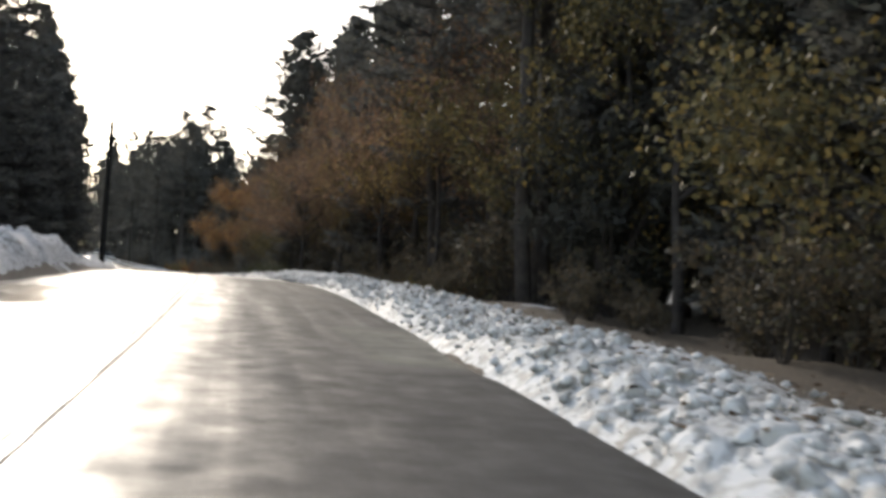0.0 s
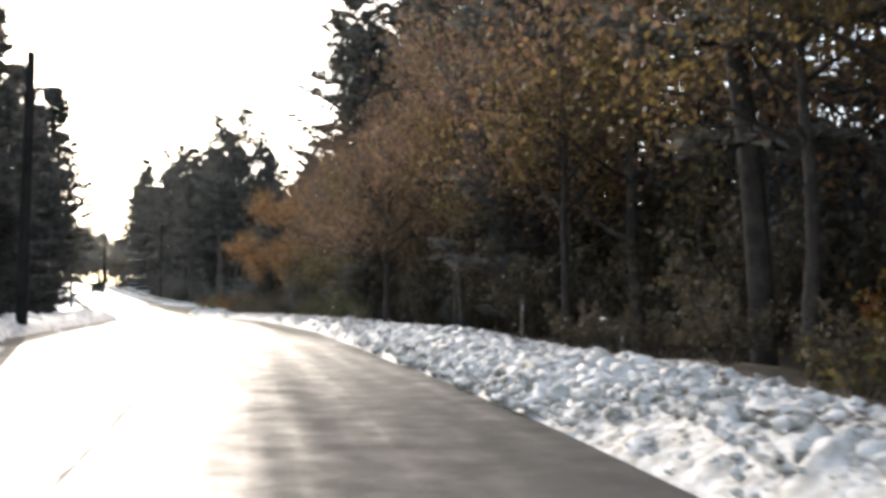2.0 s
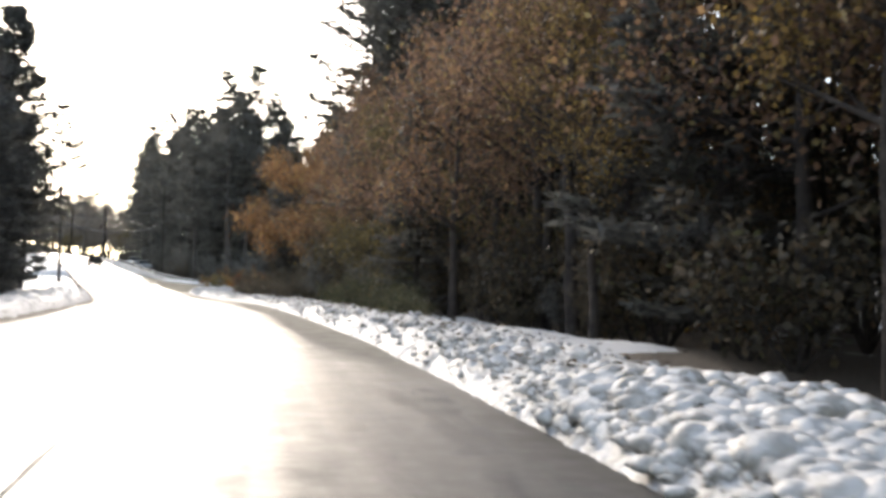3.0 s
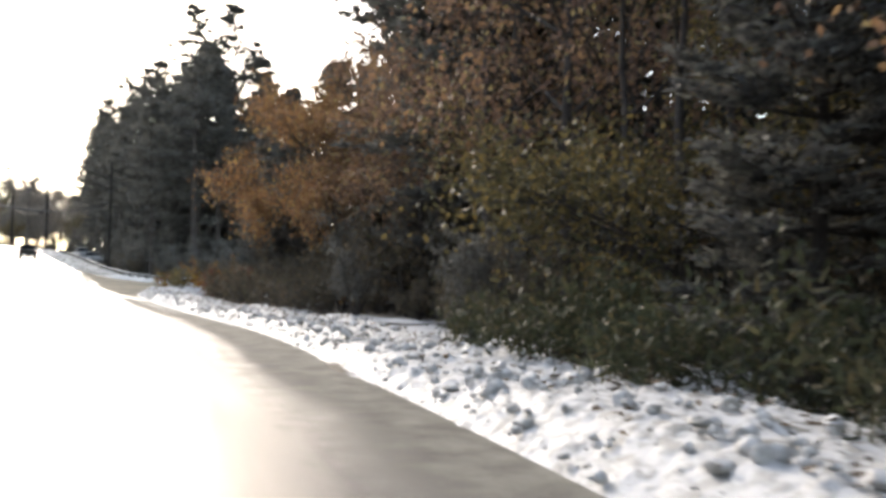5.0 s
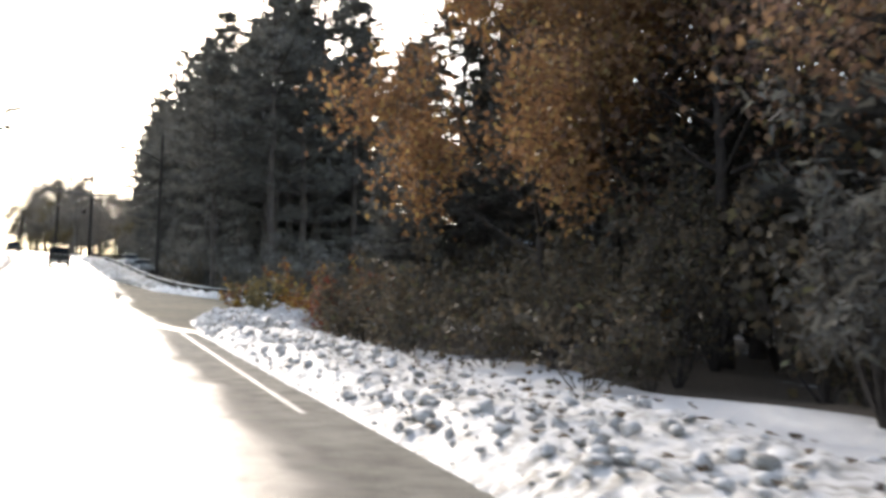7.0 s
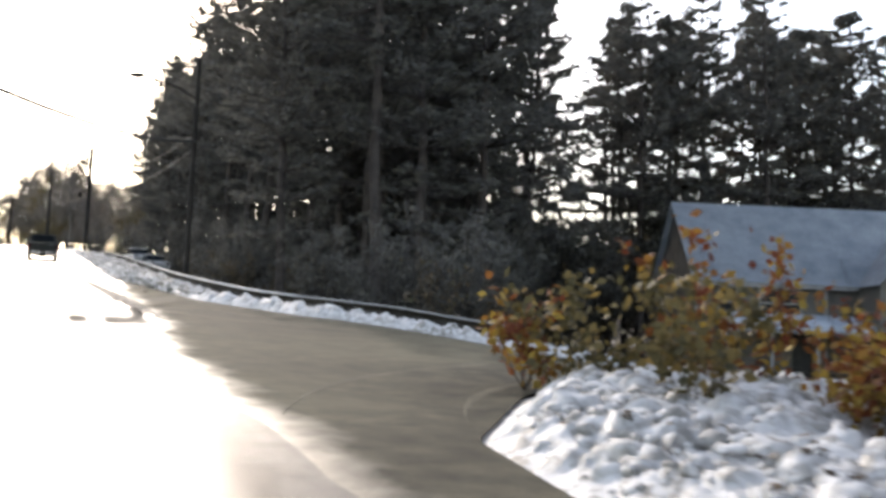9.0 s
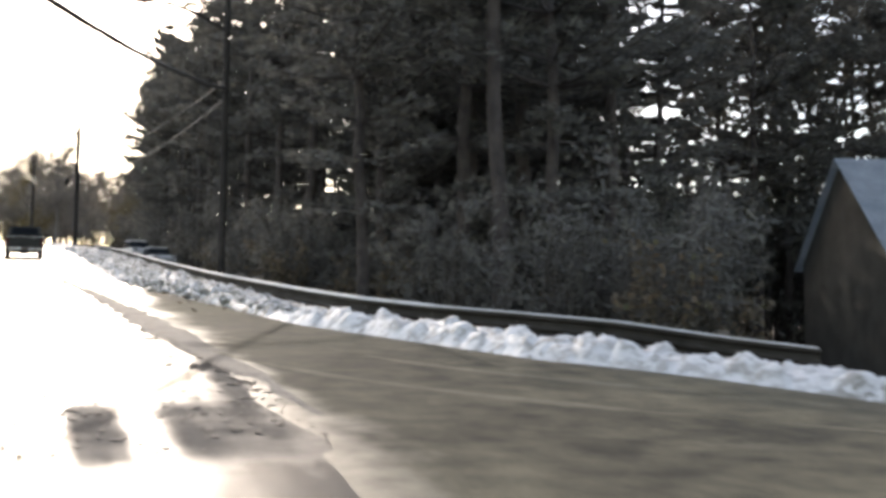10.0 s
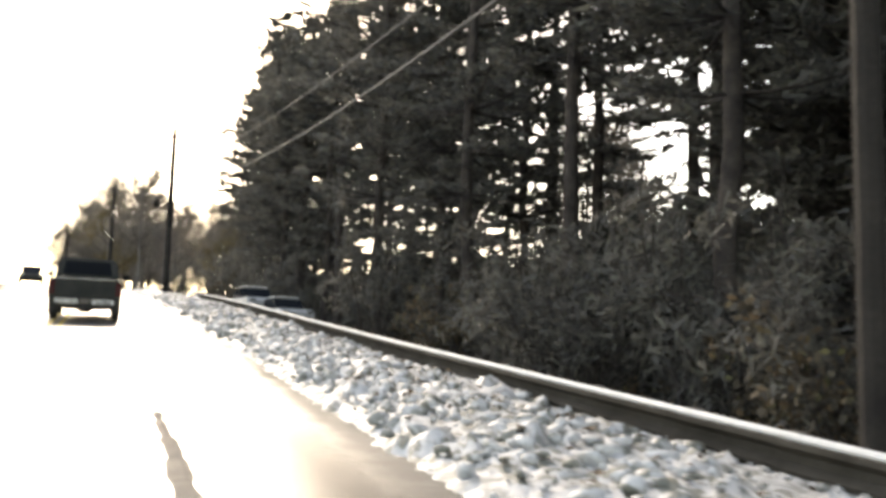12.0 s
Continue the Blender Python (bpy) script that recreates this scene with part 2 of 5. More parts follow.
# edges of the side street, from the main road outwards
FAR_EDGE = [(-8.5, 152.2), (-7.0, 146.3), (-4.9, 139.8), (-2.4, 135.2), (0.7, 132.6), (6, 130.8), (12, 129.6), (20, 128), (70, 120)]
NEAR_EDGE = [(-0.8, 111), (-1.1, 114), (-1.55, 117), (-1.75, 119.6), (-0.6, 122.5), (1.6, 124.0), (6, 123.6), (12, 121.6), (20, 119), (70, 110)]
FE, NE = np.array(FAR_EDGE, float), np.array(NEAR_EDGE, float)


def in_street(x, y, grow=0.0):
    """1 inside the mouth of the side street, falling to 0 beyond its edges."""
    far_y = np.interp(x, FE[:, 0], FE[:, 1])
    near_y = np.interp(x, NE[4:, 0], NE[4:, 1])
    mouth = np.interp(y, NE[:5, 1], NE[:5, 0])
    near_y = np.where((x < mouth) & (y > 108), 105, np.where(x < NE[4, 0], NE[4, 1], near_y))
    return step(-0.5 - grow, 0.3 - grow, y - near_y) * step(-0.5 - grow, 0.3 - grow, far_y - y)


def base_z(x, y):
    """The lie of the land without banks."""
    u, z = across(x, y), road_z(y)
    low = 5.5 + np.maximum(0, y - 168) * 0.085
    w = step(5.2, 15, u) * step(104, 126, y)
    return z * (1 - w) + np.minimum(low, z) * w


def bank(u, y):
    """Height of the ploughed snow beside the road."""
    rail = step(136, 142, y)
    e = 2.35 - 0.45 * rail + 0.18 * wave(u * 0, y, 5.0, 4)
    top = 0.24 + 0.07 * wave(u, y, 7.0, 5) - 0.16 * rail
    right = top * step(e, e + 0.7, u) * (1 - step(4.2, 6.4, u)) - (0.10 + 0.12 * rail) * step(4.2 - 1.2 * rail, 6.5 - 1.6 * rail, u)
    left = 0.32 * step(4.75, 5.4, -u) * (1 - 0.6 * step(6.0, 8.5, -u)) + 0.65 * step(4.6, 5.9, -u) * step(20, 27, y) * step(42, 34, y)
    return right + left


def land(x, y):
    """Height of the ground with banks, without lumps."""
    u = across(x, y)
    s = in_street(x, y)
    wild = step(6.0, 9.0, np.abs(u + 0.5)) * 0.18 * wave(x, y, 9.0, 7)
    h = base_z(x, y) + bank(u, y) * (1 - s) + wild * (1 - s)
    hill = step(30, 120, u) * 4 + step(15, 60, -u) * 5 * step(150, 60, y)
    return h + hill


def unit(v):
    return v / (np.linalg.norm(v, axis=-1, keepdims=True) + 1e-9)


def mesh_ob(name, verts, faces, mats, parent=None, smooth=False, index=None):
    me = bpy.data.meshes.new(name)
    verts = np.asarray(verts, float)
    me.from_pydata(verts.tolist(), [], faces.tolist() if hasattr(faces, "tolist") else faces)
    for m in mats:
        me.materials.append(m)
    if index is not None:
        me.polygons.foreach_set("material_index", np.asarray(index, np.int32))
    if smooth:
        me.polygons.foreach_set("use_smooth", np.ones(len(me.polygons), bool))
    me.update()
    ob = new(name, me)
    ob.parent = parent
    return ob


def part(name, bm, mat, parent, label=""):
    """Links a bmesh as one mesh object under a thing or a part."""
    me = bpy.data.meshes.new(name)
    bm.to_mesh(me)
    bm.free()
    me.materials.append(mat)
    ob = new(name, me)
    ob.parent = parent
    return tagged(ob, label)


def empty(name, label, category, m=None, group=""):
    ob = new(name)
    if m is not None:
        ob.matrix_world = m
    return tagged(ob, label, category, group)


def grid_faces(nu, nv):
    i = np.arange(nv - 1)[:, None] * nu + np.arange(nu - 1)[None]
    i = i.ravel()
    return np.stack([i, i + 1, i + nu + 1, i + nu], 1)


# ---- ground: one sheet to the horizon ----
def ground_axis(fine, far):
    lo = [-far, -far / 2, -far / 4, -far / 9, -far / 20]
    return np.concatenate([lo, fine, [-v for v in reversed(lo)]])


def build_ground():
    ys = np.concatenate([[-3000, -1500, -600, -250, -120, -80], np.arange(-60, 300, 1.0), [306, 315, 330, 350, 380, 420, 460, 600, 1000, 2000, 4000]])
    us = np.concatenate([[-3000, -1200, -500, -250, -150, -100, -70, -50, -38, -30, -25, -21, -18], np.arange(-16, 16.1, 0.5),
                         [17, 18.5, 20, 22, 25, 28, 32, 37, 44, 55, 70, 100, 150, 250, 500, 1200, 3000]])
    yy, uu = np.meshgrid(ys, us, indexing="ij")
    xx = road_x(yy) * (np.abs(yy) < 450) + road_x(np.clip(yy, -60, 450)) * (np.abs(yy) >= 450) + uu
    yc = np.clip(yy, -80, 450)
    zz = land(np.clip(xx, -300, 300), yc)
    u = across(xx, yc)
    under = (u > -4.6) & (u < 2.2)
    zz = np.where(under, base_z(xx, yc) - 0.10, zz)
    corner = (u > 1.8) & (u < 7) & (yy > 110.5) & (yy < 125)
    zz = np.where(corner, np.minimum(zz, base_z(xx, yc) - 0.15), zz)
    zz = zz - 0.35 * in_street(xx, yy, 0.5) - 0.05
    ob = mesh_ob("ground", np.stack([xx, yy, zz], -1).reshape(-1, 3), grid_faces(len(us), len(ys)), [M_GROUND], smooth=True)
    tagged(ob, "leaf-strewn forest floor with patches of thin snow", "ground", kind="structure")


def forest_floor():
    m, n, l, b = material("forest_floor")
    big, mid, small = noise_node(n, l, 0.22, 4), noise_node(n, l, 1.6, 5), noise_node(n, l, 14.0, 6)
    litter = ramp(n, l, small, [(0.3, (0.03, 0.022, 0.015)), (0.55, (0.06, 0.043, 0.027)), (0.75, (0.11, 0.08, 0.05))])
    cover = ramp(n, l, mixed(n, l, 0.25, big, mid), [(0.60, (0.0,)), (0.70, (1.0,))])
    l.new(mixed(n, l, cover, litter, (0.74, 0.76, 0.80)), b.inputs["Base Color"])
    b.inputs["Roughness"].default_value = 0.85
    bp = n.new("ShaderNodeBump")
    bp.inputs["Strength"].default_value, bp.inputs["Distance"].default_value = 0.6, 0.05
    l.new(small, bp.inputs["Height"])
    l.new(bp.outputs[0], b.inputs["Normal"])
    return m


M_GROUND = forest_floor()
build_ground()


def strip(name, u0, u1, y0, y1, mat, lift, label, category, cuts=2, ragged=0.0, parent=None):
    """A band of the road between two offsets."""
    ys = np.arange(y0, y1 + 0.01, 0.4 if ragged else 1.0)
    us = np.linspace(u0, u1, cuts)
    yy, uu = np.meshgrid(ys, us, indexing="ij")
    uu = uu + ragged * (wave(yy, uu * 0, 2.3, 2) + wave(yy, uu * 0, 0.9, 6)) * (uu < (u0 + u1) / 2)
    x, y = on_road(uu, yy)
    crown = 0.04 * (1 - np.minimum(1, np.abs(uu + 1.15) / 3.5))
    z = road_z(y) + crown + lift
    ob = mesh_ob(name, np.stack([x, y, z], -1).reshape(-1, 3), grid_faces(cuts, len(ys)), [mat], parent, True)
    return tagged(ob, label, category, kind="structure") if parent is None else ob


EDGE_U = 2.03


def dryness(u, y):
    """How far the asphalt is dry, and how far sandy: along the edge, and in a few patches."""
    w = 0.12 * wave(u * 0, y, 6.0, 31) + 0.08 * wave(u * 0, y, 1.7, 32)
    early = 0.75 * step(1.55, 2.5, u + w) * step(54, 44, y)
    sand = step(0.75, 1.95, u + w) * step(44, 56, y) * step(124, 110, y)
    far = 0.6 * step(1.2, 2.1, u + w) * step(140, 150, y)
    patch = step(1.15, 1.6, u + 0.7 * w) * step(9.5, 10.8, y) * step(15.2, 14.2, y)
    lane = 0.62 * step(-1.2, 0.5, u + w) * step(54, 34, y)
    left = 0.55 * step(3.7, 4.8, -u + w)
    damp = step(130.0, 130.5, y + 2 * w) * step(132.3, 131.7, y + 2 * w)
    holes = np.maximum(step(0.10, 0.22, u) * step(0.56, 0.44, u), step(0.66, 0.8, u) * step(2.0, 1.4, u)) * damp
    run = step(0.32, 0.0, np.abs(u - 1.15 - (y - 131) * 0.10 + w)) * step(130.6, 132, y) * step(137.5, 135, y)
    return np.maximum.reduce([lane, early, sand, far, patch, left, holes * 0.72, run * 0.9]), np.maximum.reduce([sand, far, patch])


def build_road():
    ys = np.concatenate([np.arange(-60, 240, 0.4), np.arange(240, 441, 2.0)])
    us = np.linspace(-4.85, 2.45, 60)
    yy, uu = np.meshgrid(ys, us, indexing="ij")
    x, y = on_road(uu, yy)
    z = road_z(y) + 0.04 * (1 - np.minimum(1, np.abs(uu + 1.15) / 3.5))
    track = np.exp(-((uu + 0.15) / 0.28) ** 2) + np.exp(-((uu - 1.35) / 0.28) ** 2)
    z = z - 0.006 * track
    ob = mesh_ob("road", np.stack([x, y, z], -1).reshape(-1, 3), grid_faces(60, len(ys)), [M_ROAD], None, True)
    for key, value in zip(("dry", "sand"), dryness(uu, yy)):
        ob.data.attributes.new(key, "FLOAT", "POINT").data.foreach_set("value", value.ravel().astype(np.float32))
    corner = np.empty(len(ob.data.loops), np.int32)
    ob.data.loops.foreach_get("vertex_index", corner)
    ob.data.uv_layers.new(name="UVMap").data.foreach_set("uv", np.stack([uu.ravel(), yy.ravel()], 1)[corner].ravel().astype(np.float32))
    tagged(ob, "wet grey asphalt road with glossy tyre tracks and sandy edges", "road", kind="structure")


build_road()
strip("centre_line", -1.32, -1.22, -60, 440, M_LINE_Y, 0.005, "worn yellow centre line on asphalt", "road marking")
strip("centre_line", -1.56, -1.46, -60, 440, M_LINE_Y, 0.005, "worn yellow centre line on asphalt", "road marking")
strip("tar_seam", -1.13, -1.10, -60, 60, M_SEAM, 0.006, "dark tar seam beside the centre line", "road seam", 2, 0.016)
strip("edge_line", EDGE_U - 0.04, EDGE_U + 0.04, 98, 113.4, M_LINE_W, 0.012, "worn white edge line on asphalt", "road marking")


STREET_STEPS = 120


def build_side_street():
    s = np.linspace(0, 1, STREET_STEPS)
    pick = lambda e: np.stack([np.interp(s * (len(e) - 1), np.arange(len(e)), e[:, k]) for k in (0, 1)], 1)
    far, near = pick(np.vstack([[(-12.5, 156)], FE])), pick(np.vstack([[(-2.6, 111)], NE]))
    t = np.linspace(0, 1, 60)[None, :, None]
    p = near[:, None] * (1 - t) + far[:, None] * t
    x, y = p[..., 0], p[..., 1]
    rag = 0.18 * wave(x, y, 3.5, 14) + 0.10 * wave(x, y, 1.1, 15)
    edge = np.interp(y, [111, 113, 115.5, 119, 125, 131, 138, 145, 155], [3.4, 2.7, 1.5, 1.25, 1.1, 1.5, 1.5, 1.5, 1.8])
    z = base_z(x, y) - 0.03 + 0.05 * step(-0.5, 0.5, across(x, y) - edge + rag)
    v = np.concatenate([p, z[..., None]], -1).reshape(-1, 3)
    ob = mesh_ob("side_street", v, grid_faces(60, STREET_STEPS)[:, ::-1], [M_SIDE], None, True)
    damp = step(0.95, -0.1, across(x, y) - edge + rag)
    ob.data.attributes.new("damp", "FLOAT", "POINT").data.foreach_set("value", damp.ravel().astype(np.float32))
    tagged(ob, "pale sandy side street meeting the main road", "road", kind="structure")


build_side_street()


def build_track(start, bend, end, offset, width, mat, label, seed):
    """A ragged tyre track that turns from the road into the side street."""
    t = np.linspace(0, 1, 90)[:, None]
    p = (1 - t) ** 2 * np.array(start) + 2 * t * (1 - t) * np.array(bend) + t ** 2 * np.array(end)
    d = unit(np.gradient(p, axis=0))
    nrm = np.stack([-d[:, 1], d[:, 0]], 1)
    r = np.random.RandomState(seed)
    run = t[:, 0] * 16
    half = width * (0.6 + 0.5 * wave(run, run * 0, 2.5, seed) + 0.25 * r.uniform(-1, 1, 90)) * step(0, 0.15, t[:, 0]) * step(1, 0.8, t[:, 0])
    rows = [p + nrm * (offset + k * np.maximum(half, 0.004))[:, None] for k in (-1, 0, 1)]
    q = np.stack(rows, 1)
    z = base_z(q[..., 0], q[..., 1]) + np.array([0.022, 0.028, 0.022])
    ob = mesh_ob("tyre_track", np.concatenate([q, z[..., None]], -1).reshape(-1, 3), grid_faces(3, 90), [mat], None, True)
    tagged(ob, label, "tyre track", kind="structure")


M_PALE_SAND = surface("pale_dry_sand", (0.085, 0.078, 0.058), (0.155, 0.142, 0.105), 1.5, (0.8, 1.0), 9, 0.3, 0, 0.01, 0.05)
for off in (-0.75, 0.75):
    build_track((-2.4, 120.5), (-1.6, 127.0), (9.0, 127.2), off, 0.10, M_PALE_SAND, "pale sandy tyre track turning into the street", 41 + int(off))
    build_track((-5.6, 137.0), (-4.0, 130.6), (10.0, 128.0), off * 0.9, 0.11, M_PALE_SAND, "pale sandy tyre track coming out of the street", 48 + int(off))


# ---- ploughed snow ----
def lumps(x, y, count, box, size, seed):
    """Heights of scattered rounded lumps of snow at the given places."""
    r = np.random.RandomState(seed)
    h = np.zeros_like(x)
    cx, cy = r.uniform(box[0], box[1], count), r.uniform(box[2], box[3], count)
    rad = size[0] + (size[1] - size[0]) * r.power(0.45, count)
    order = np.argsort(y[:, 0])
    rows = y[order, 0]
    for a, b, c in zip(cx, cy, rad):
        i0, i1 = np.searchsorted(rows, b - c), np.searchsorted(rows, b + c)
        if i1 <= i0:
            continue
        d2 = ((x[i0:i1] - a) ** 2 + (y[i0:i1] - b) ** 2) / (c * c)
        tilt = 1 + 0.55 * ((x[i0:i1] - a) * math.sin(a * 37 + b * 11) + (y[i0:i1] - b) * math.cos(a * 23 + b * 17)) / c
        h[i0:i1] = np.maximum(h[i0:i1], np.clip(1 - d2 * d2, 0, 1) ** 0.4 * tilt * c * (0.5 + 0.35 * math.sin(a * 9 + b * 5)))
    return h


def snow_strip(name, u0, u1, y0, y1, count, label, seed, du=0.12, dy=0.14, size=(0.06, 0.30), smooth=None, mat=None):
    ys, us = np.arange(y0, y1, dy), np.arange(u0, u1, du)
    vv, uu = np.meshgrid(ys, us, indexing="ij")
    h = lumps(uu, vv, count, (min(u0, u1), max(u0, u1), y0, y1), size, seed)
    x, y = on_road(uu, vv)
    ends = np.minimum(step(u0, u0 + 0.5, uu), 1 - step(u1 - 1.2, u1, uu))
    s = in_street(x, y, 0.3)
    patch = 0.3 + 0.7 * step(-0.5, 0.5, wave(x, y, 2.2, seed))
    h = h * patch * (1 - (0.9 * step(smooth - 1.2, smooth + 0.5, uu) if smooth else 0))
    if smooth:
        h = h * (1 - 0.4 * step(48, 60, vv))
    crumb = (1 if not smooth else 1 - 0.8 * step(smooth - 0.5, smooth + 0.5, uu)) * np.random.RandomState(seed + 1).normal(0, 0.012, x.shape)
    z = land(x, y) + (h + crumb) * ends * (1 - s) + 0.05 * ends - 0.1 * (1 - ends) - 0.3 * s - 0.02 - (0.7 * step(111.0, 114.5, vv) + 0.4 * step(5.2, 6.4, uu + 0.5 * wave(x, y, 4.0, 8)) * step(58, 46, vv) if smooth else 0)
    if not smooth and u0 > 0:
        z = z - 0.5 * (1 - in_street(x, y, 1.6)) * step(143.5, 140.5, vv)
    clean = (uu + 0.7 * wave(x, y, 3.0, seed + 3) > smooth)[:-1, :-1].ravel().astype(int) if smooth else None
    ob = mesh_ob(name, np.stack([x, y, z], -1).reshape(-1, 3), grid_faces(len(us), len(ys)), [mat or M_SNOW, M_SNOW_CLEAN], None, True, clean)
    return tagged(ob, label, "snow bank", kind="structure")


snow_strip("snow_bank", 2.15, 9.0, -4, 119, 19000, "ploughed snow bank, gritty and lumpy beside the road", 11, 0.065, 0.07, (0.025, 0.14), 5.2)
snow_strip("snow_bank", 1.6, 6.4, 131, 212, 11000, "lumpy ploughed snow bank below the guardrail", 12, 0.075, 0.085, (0.03, 0.17), None, M_SNOW_GRITTY)
snow_strip("snow_bank", -9.5, -4.6, 8, 240, 6500, "low snow bank along the far kerb", 13, 0.2, 0.22, (0.1, 0.35))


def ball(level):
    bm = bmesh.new()
    bmesh.ops.create_icosphere(bm, subdivisions=level, radius=1.0)
    v = np.array([p.co[:] for p in bm.verts])
    f = np.array([[p.index for p in t.verts] for t in bm.faces])
    bm.free()
    return v, f


def build_chunks(name, spots, label, seed, mat):
    """Loose broken chunks of snow, joined: blunt lumps with a few flat broken sides."""
    r = np.random.RandomState(seed)
    kinds = (ball(1), ball(2))
    vs, fs, o = [], [], 0
    for x, y, z, c in spots:
        bv, bf = kinds[1 if c > 0.075 else 0]
        q = bv * (1 + r.normal(0, 0.10, (len(bv), 1)))
        for _ in range(3):
            d = unit(r.normal(0, 1, 3))
            q = q - np.maximum(q @ d - r.uniform(0.35, 0.7), 0)[:, None] * d
        q = q * r.uniform((0.8, 0.8, 0.55), (1.3, 1.3, 0.95)) * c
        a = r.uniform(0, 6.28)
        q = q @ np.array([[math.cos(a), math.sin(a), 0], [-math.sin(a), math.cos(a), 0], [0, 0, 1]])
        vs.append(q + (x, y, z + 0.03 - c * 0.12))
        fs.append(bf + o)
        o += len(bv)
    ob = mesh_ob(name, np.concatenate(vs), np.concatenate(fs), [mat], None, True)
    return tagged(ob, label, "snow", kind="stuff")


def chunk_spots(rail):
    r = np.random.RandomState(5)
    spots = []

    def drop(x, y, c, lift=0.05):
        spots.append((float(x), float(y), float(land(np.array(float(x)), np.array(float(y)))) + lift, c))

    for k in range(0 if rail else 13500):
        y = r.uniform(2, 116) if k % 3 else r.uniform(33, 47)
        u = 2.36 + r.gamma(1.8, 0.62)
        if u > 6.0 or (y > 52 and r.uniform() < 0.55):
            continue
        c = (0.022 + 0.085 * r.uniform() ** 3 * (2.0 if 34 < y < 46 else 1.0)) * (0.5 + 0.5 * float(step(2.4, 3.0, u)))
        drop(*on_road(u, y), c)
    for k in range(4600 if rail else 0):
        y = r.uniform(139, 196)
        near = float(np.interp(y, [139, 143, 146, 150], [4.0, 3.2, 2.5, 1.95]))
        drop(*on_road(min(near + r.gamma(2.0, 0.6), 4.7), y), 0.018 + 0.10 * r.uniform() ** 3)
    edge = NE[:7]
    for k in range(0 if rail else 800):
        e = r.uniform(0.3, 5.6)
        x, y = (float(np.interp(e, np.arange(7), edge[:, q])) for q in (0, 1))
        a = math.radians(float(np.interp(e, [0, 3, 4, 5, 6], [0, 0, -45, -90, -90])))
        w = min(0.12 + r.gamma(2.0, 0.4), r.uniform(1.2, 2.0))
        drop(x + w * math.cos(a), y + w * math.sin(a), 0.03 + 0.085 * r.uniform() ** 2, 0.0)
        spots[-1] = spots[-1][:2] + (float(base_z(np.array(spots[-1][0]), np.array(spots[-1][1]))) + 0.24 * float(step(0.05, 0.7, w)), spots[-1][3])
    return spots


build_chunks("snow_rubble", chunk_spots(False), "broken chunks of ploughed snow lying on the bank", 6, M_SNOW)
build_chunks("snow_rubble", chunk_spots(True), "gritty broken chunks of ploughed snow below the guardrail", 7, M_SNOW_GRITTY)


def build_corner_bank():
    """The snow heaped round the near corner and along the far side of the street."""
    for name, edge, side, seed, label in (("corner_bank", NE, -1, 21, "rounded heap of ploughed snow on the street corner"), ("street_bank", FE, 1, 22, "low blue-shaded snow bank along the side street")):
        first = 0.0 if side < 0 else 1.6
        s = np.linspace(first, len(edge) - 1.001, 4000)
        p = np.stack([np.interp(s, np.arange(len(edge)), edge[:, k]) for k in (0, 1)], 1)
        run = np.concatenate([[0], np.cumsum(np.linalg.norm(np.diff(p, axis=0), axis=1))])
        even = np.linspace(0, 36.0 if side < 0 else 44.0, 1000)
        p = np.stack([np.interp(even, run, p[:, k]) for k in (0, 1)], 1)
        for _ in range(220):
            p[1:-1] = (p[:-2] + p[2:] + 2 * p[1:-1]) / 4
        d = np.gradient(p, axis=0)
        nrm = np.stack([-d[:, 1], d[:, 0]], 1) / np.linalg.norm(d, axis=1, keepdims=True)
        wide = 3.6 if side < 0 else 1.25
        w = np.concatenate([np.linspace(-0.1, 0.5, 16), np.linspace(0.55, wide, 44)])
        q = p[:, None] + nrm[:, None] * (side * w)[None, :, None]
        x, y = q[..., 0], q[..., 1]
        along = np.repeat(even[:, None], 60, 1)
        h = lumps(np.repeat(w[None], 1000, 0), along, 5000, (0, wide, 0, even[-1]), (0.06, 0.19), seed)
        prof = step(-0.1, 0.6 if side < 0 else 0.22, w) * (1 - step(wide * 0.55, wide, w))
        z = base_z(x, y) - 0.05 + prof[None] * step(0, 3.0, even)[:, None] * ((0.22 if side < 0 else 0.17) + h * (1.1 if side < 0 else 0.9) + np.random.RandomState(seed).normal(0, 0.014, h.shape)) + (0.02 - 0.3 * step(wide * 0.72, wide, w))[None]
        ob = mesh_ob(name, np.stack([x, y, z], -1).reshape(-1, 3), grid_faces(60, 1000), [M_SNOW], None, True)
        tagged(ob, label, "snow bank", kind="structure")


build_corner_bank()

# ---- trees ----


def tube(points, radii, sides):
    """A tapered tube along points."""
    p, r = np.asarray(points, float), np.asarray(radii, float)
    d = np.gradient(p, axis=0)
    d /= np.linalg.norm(d, axis=1, keepdims=True) + 1e-9
    ref = np.where(np.abs(d[:, 2:3]) > 0.9, np.array([[1.0, 0, 0]]), np.array([[0, 0, 1.0]]))
    a = np.cross(d, ref)
    a /= np.linalg.norm(a, axis=1, keepdims=True)
    b = np.cross(d, a)
    t = np.arange(sides) * 2 * math.pi / sides
    v = p[:, None] + r[:, None, None] * (np.cos(t)[None, :, None] * a[:, None] + np.sin(t)[None, :, None] * b[:, None])
    n = len(p)
    i = np.arange((n - 1) * sides).reshape(n - 1, sides)
    j = np.roll(i, -1, 1)
    return v.reshape(-1, 3), np.stack([i, j, j + sides, i + sides], -1).reshape(-1, 4)


def joined(pieces):
    vs, fs, o = [], [], 0
    for v, f in pieces:
        vs.append(v)
        fs.append(f + o)
        o += len(v)
    return np.concatenate(vs), np.concatenate(fs)


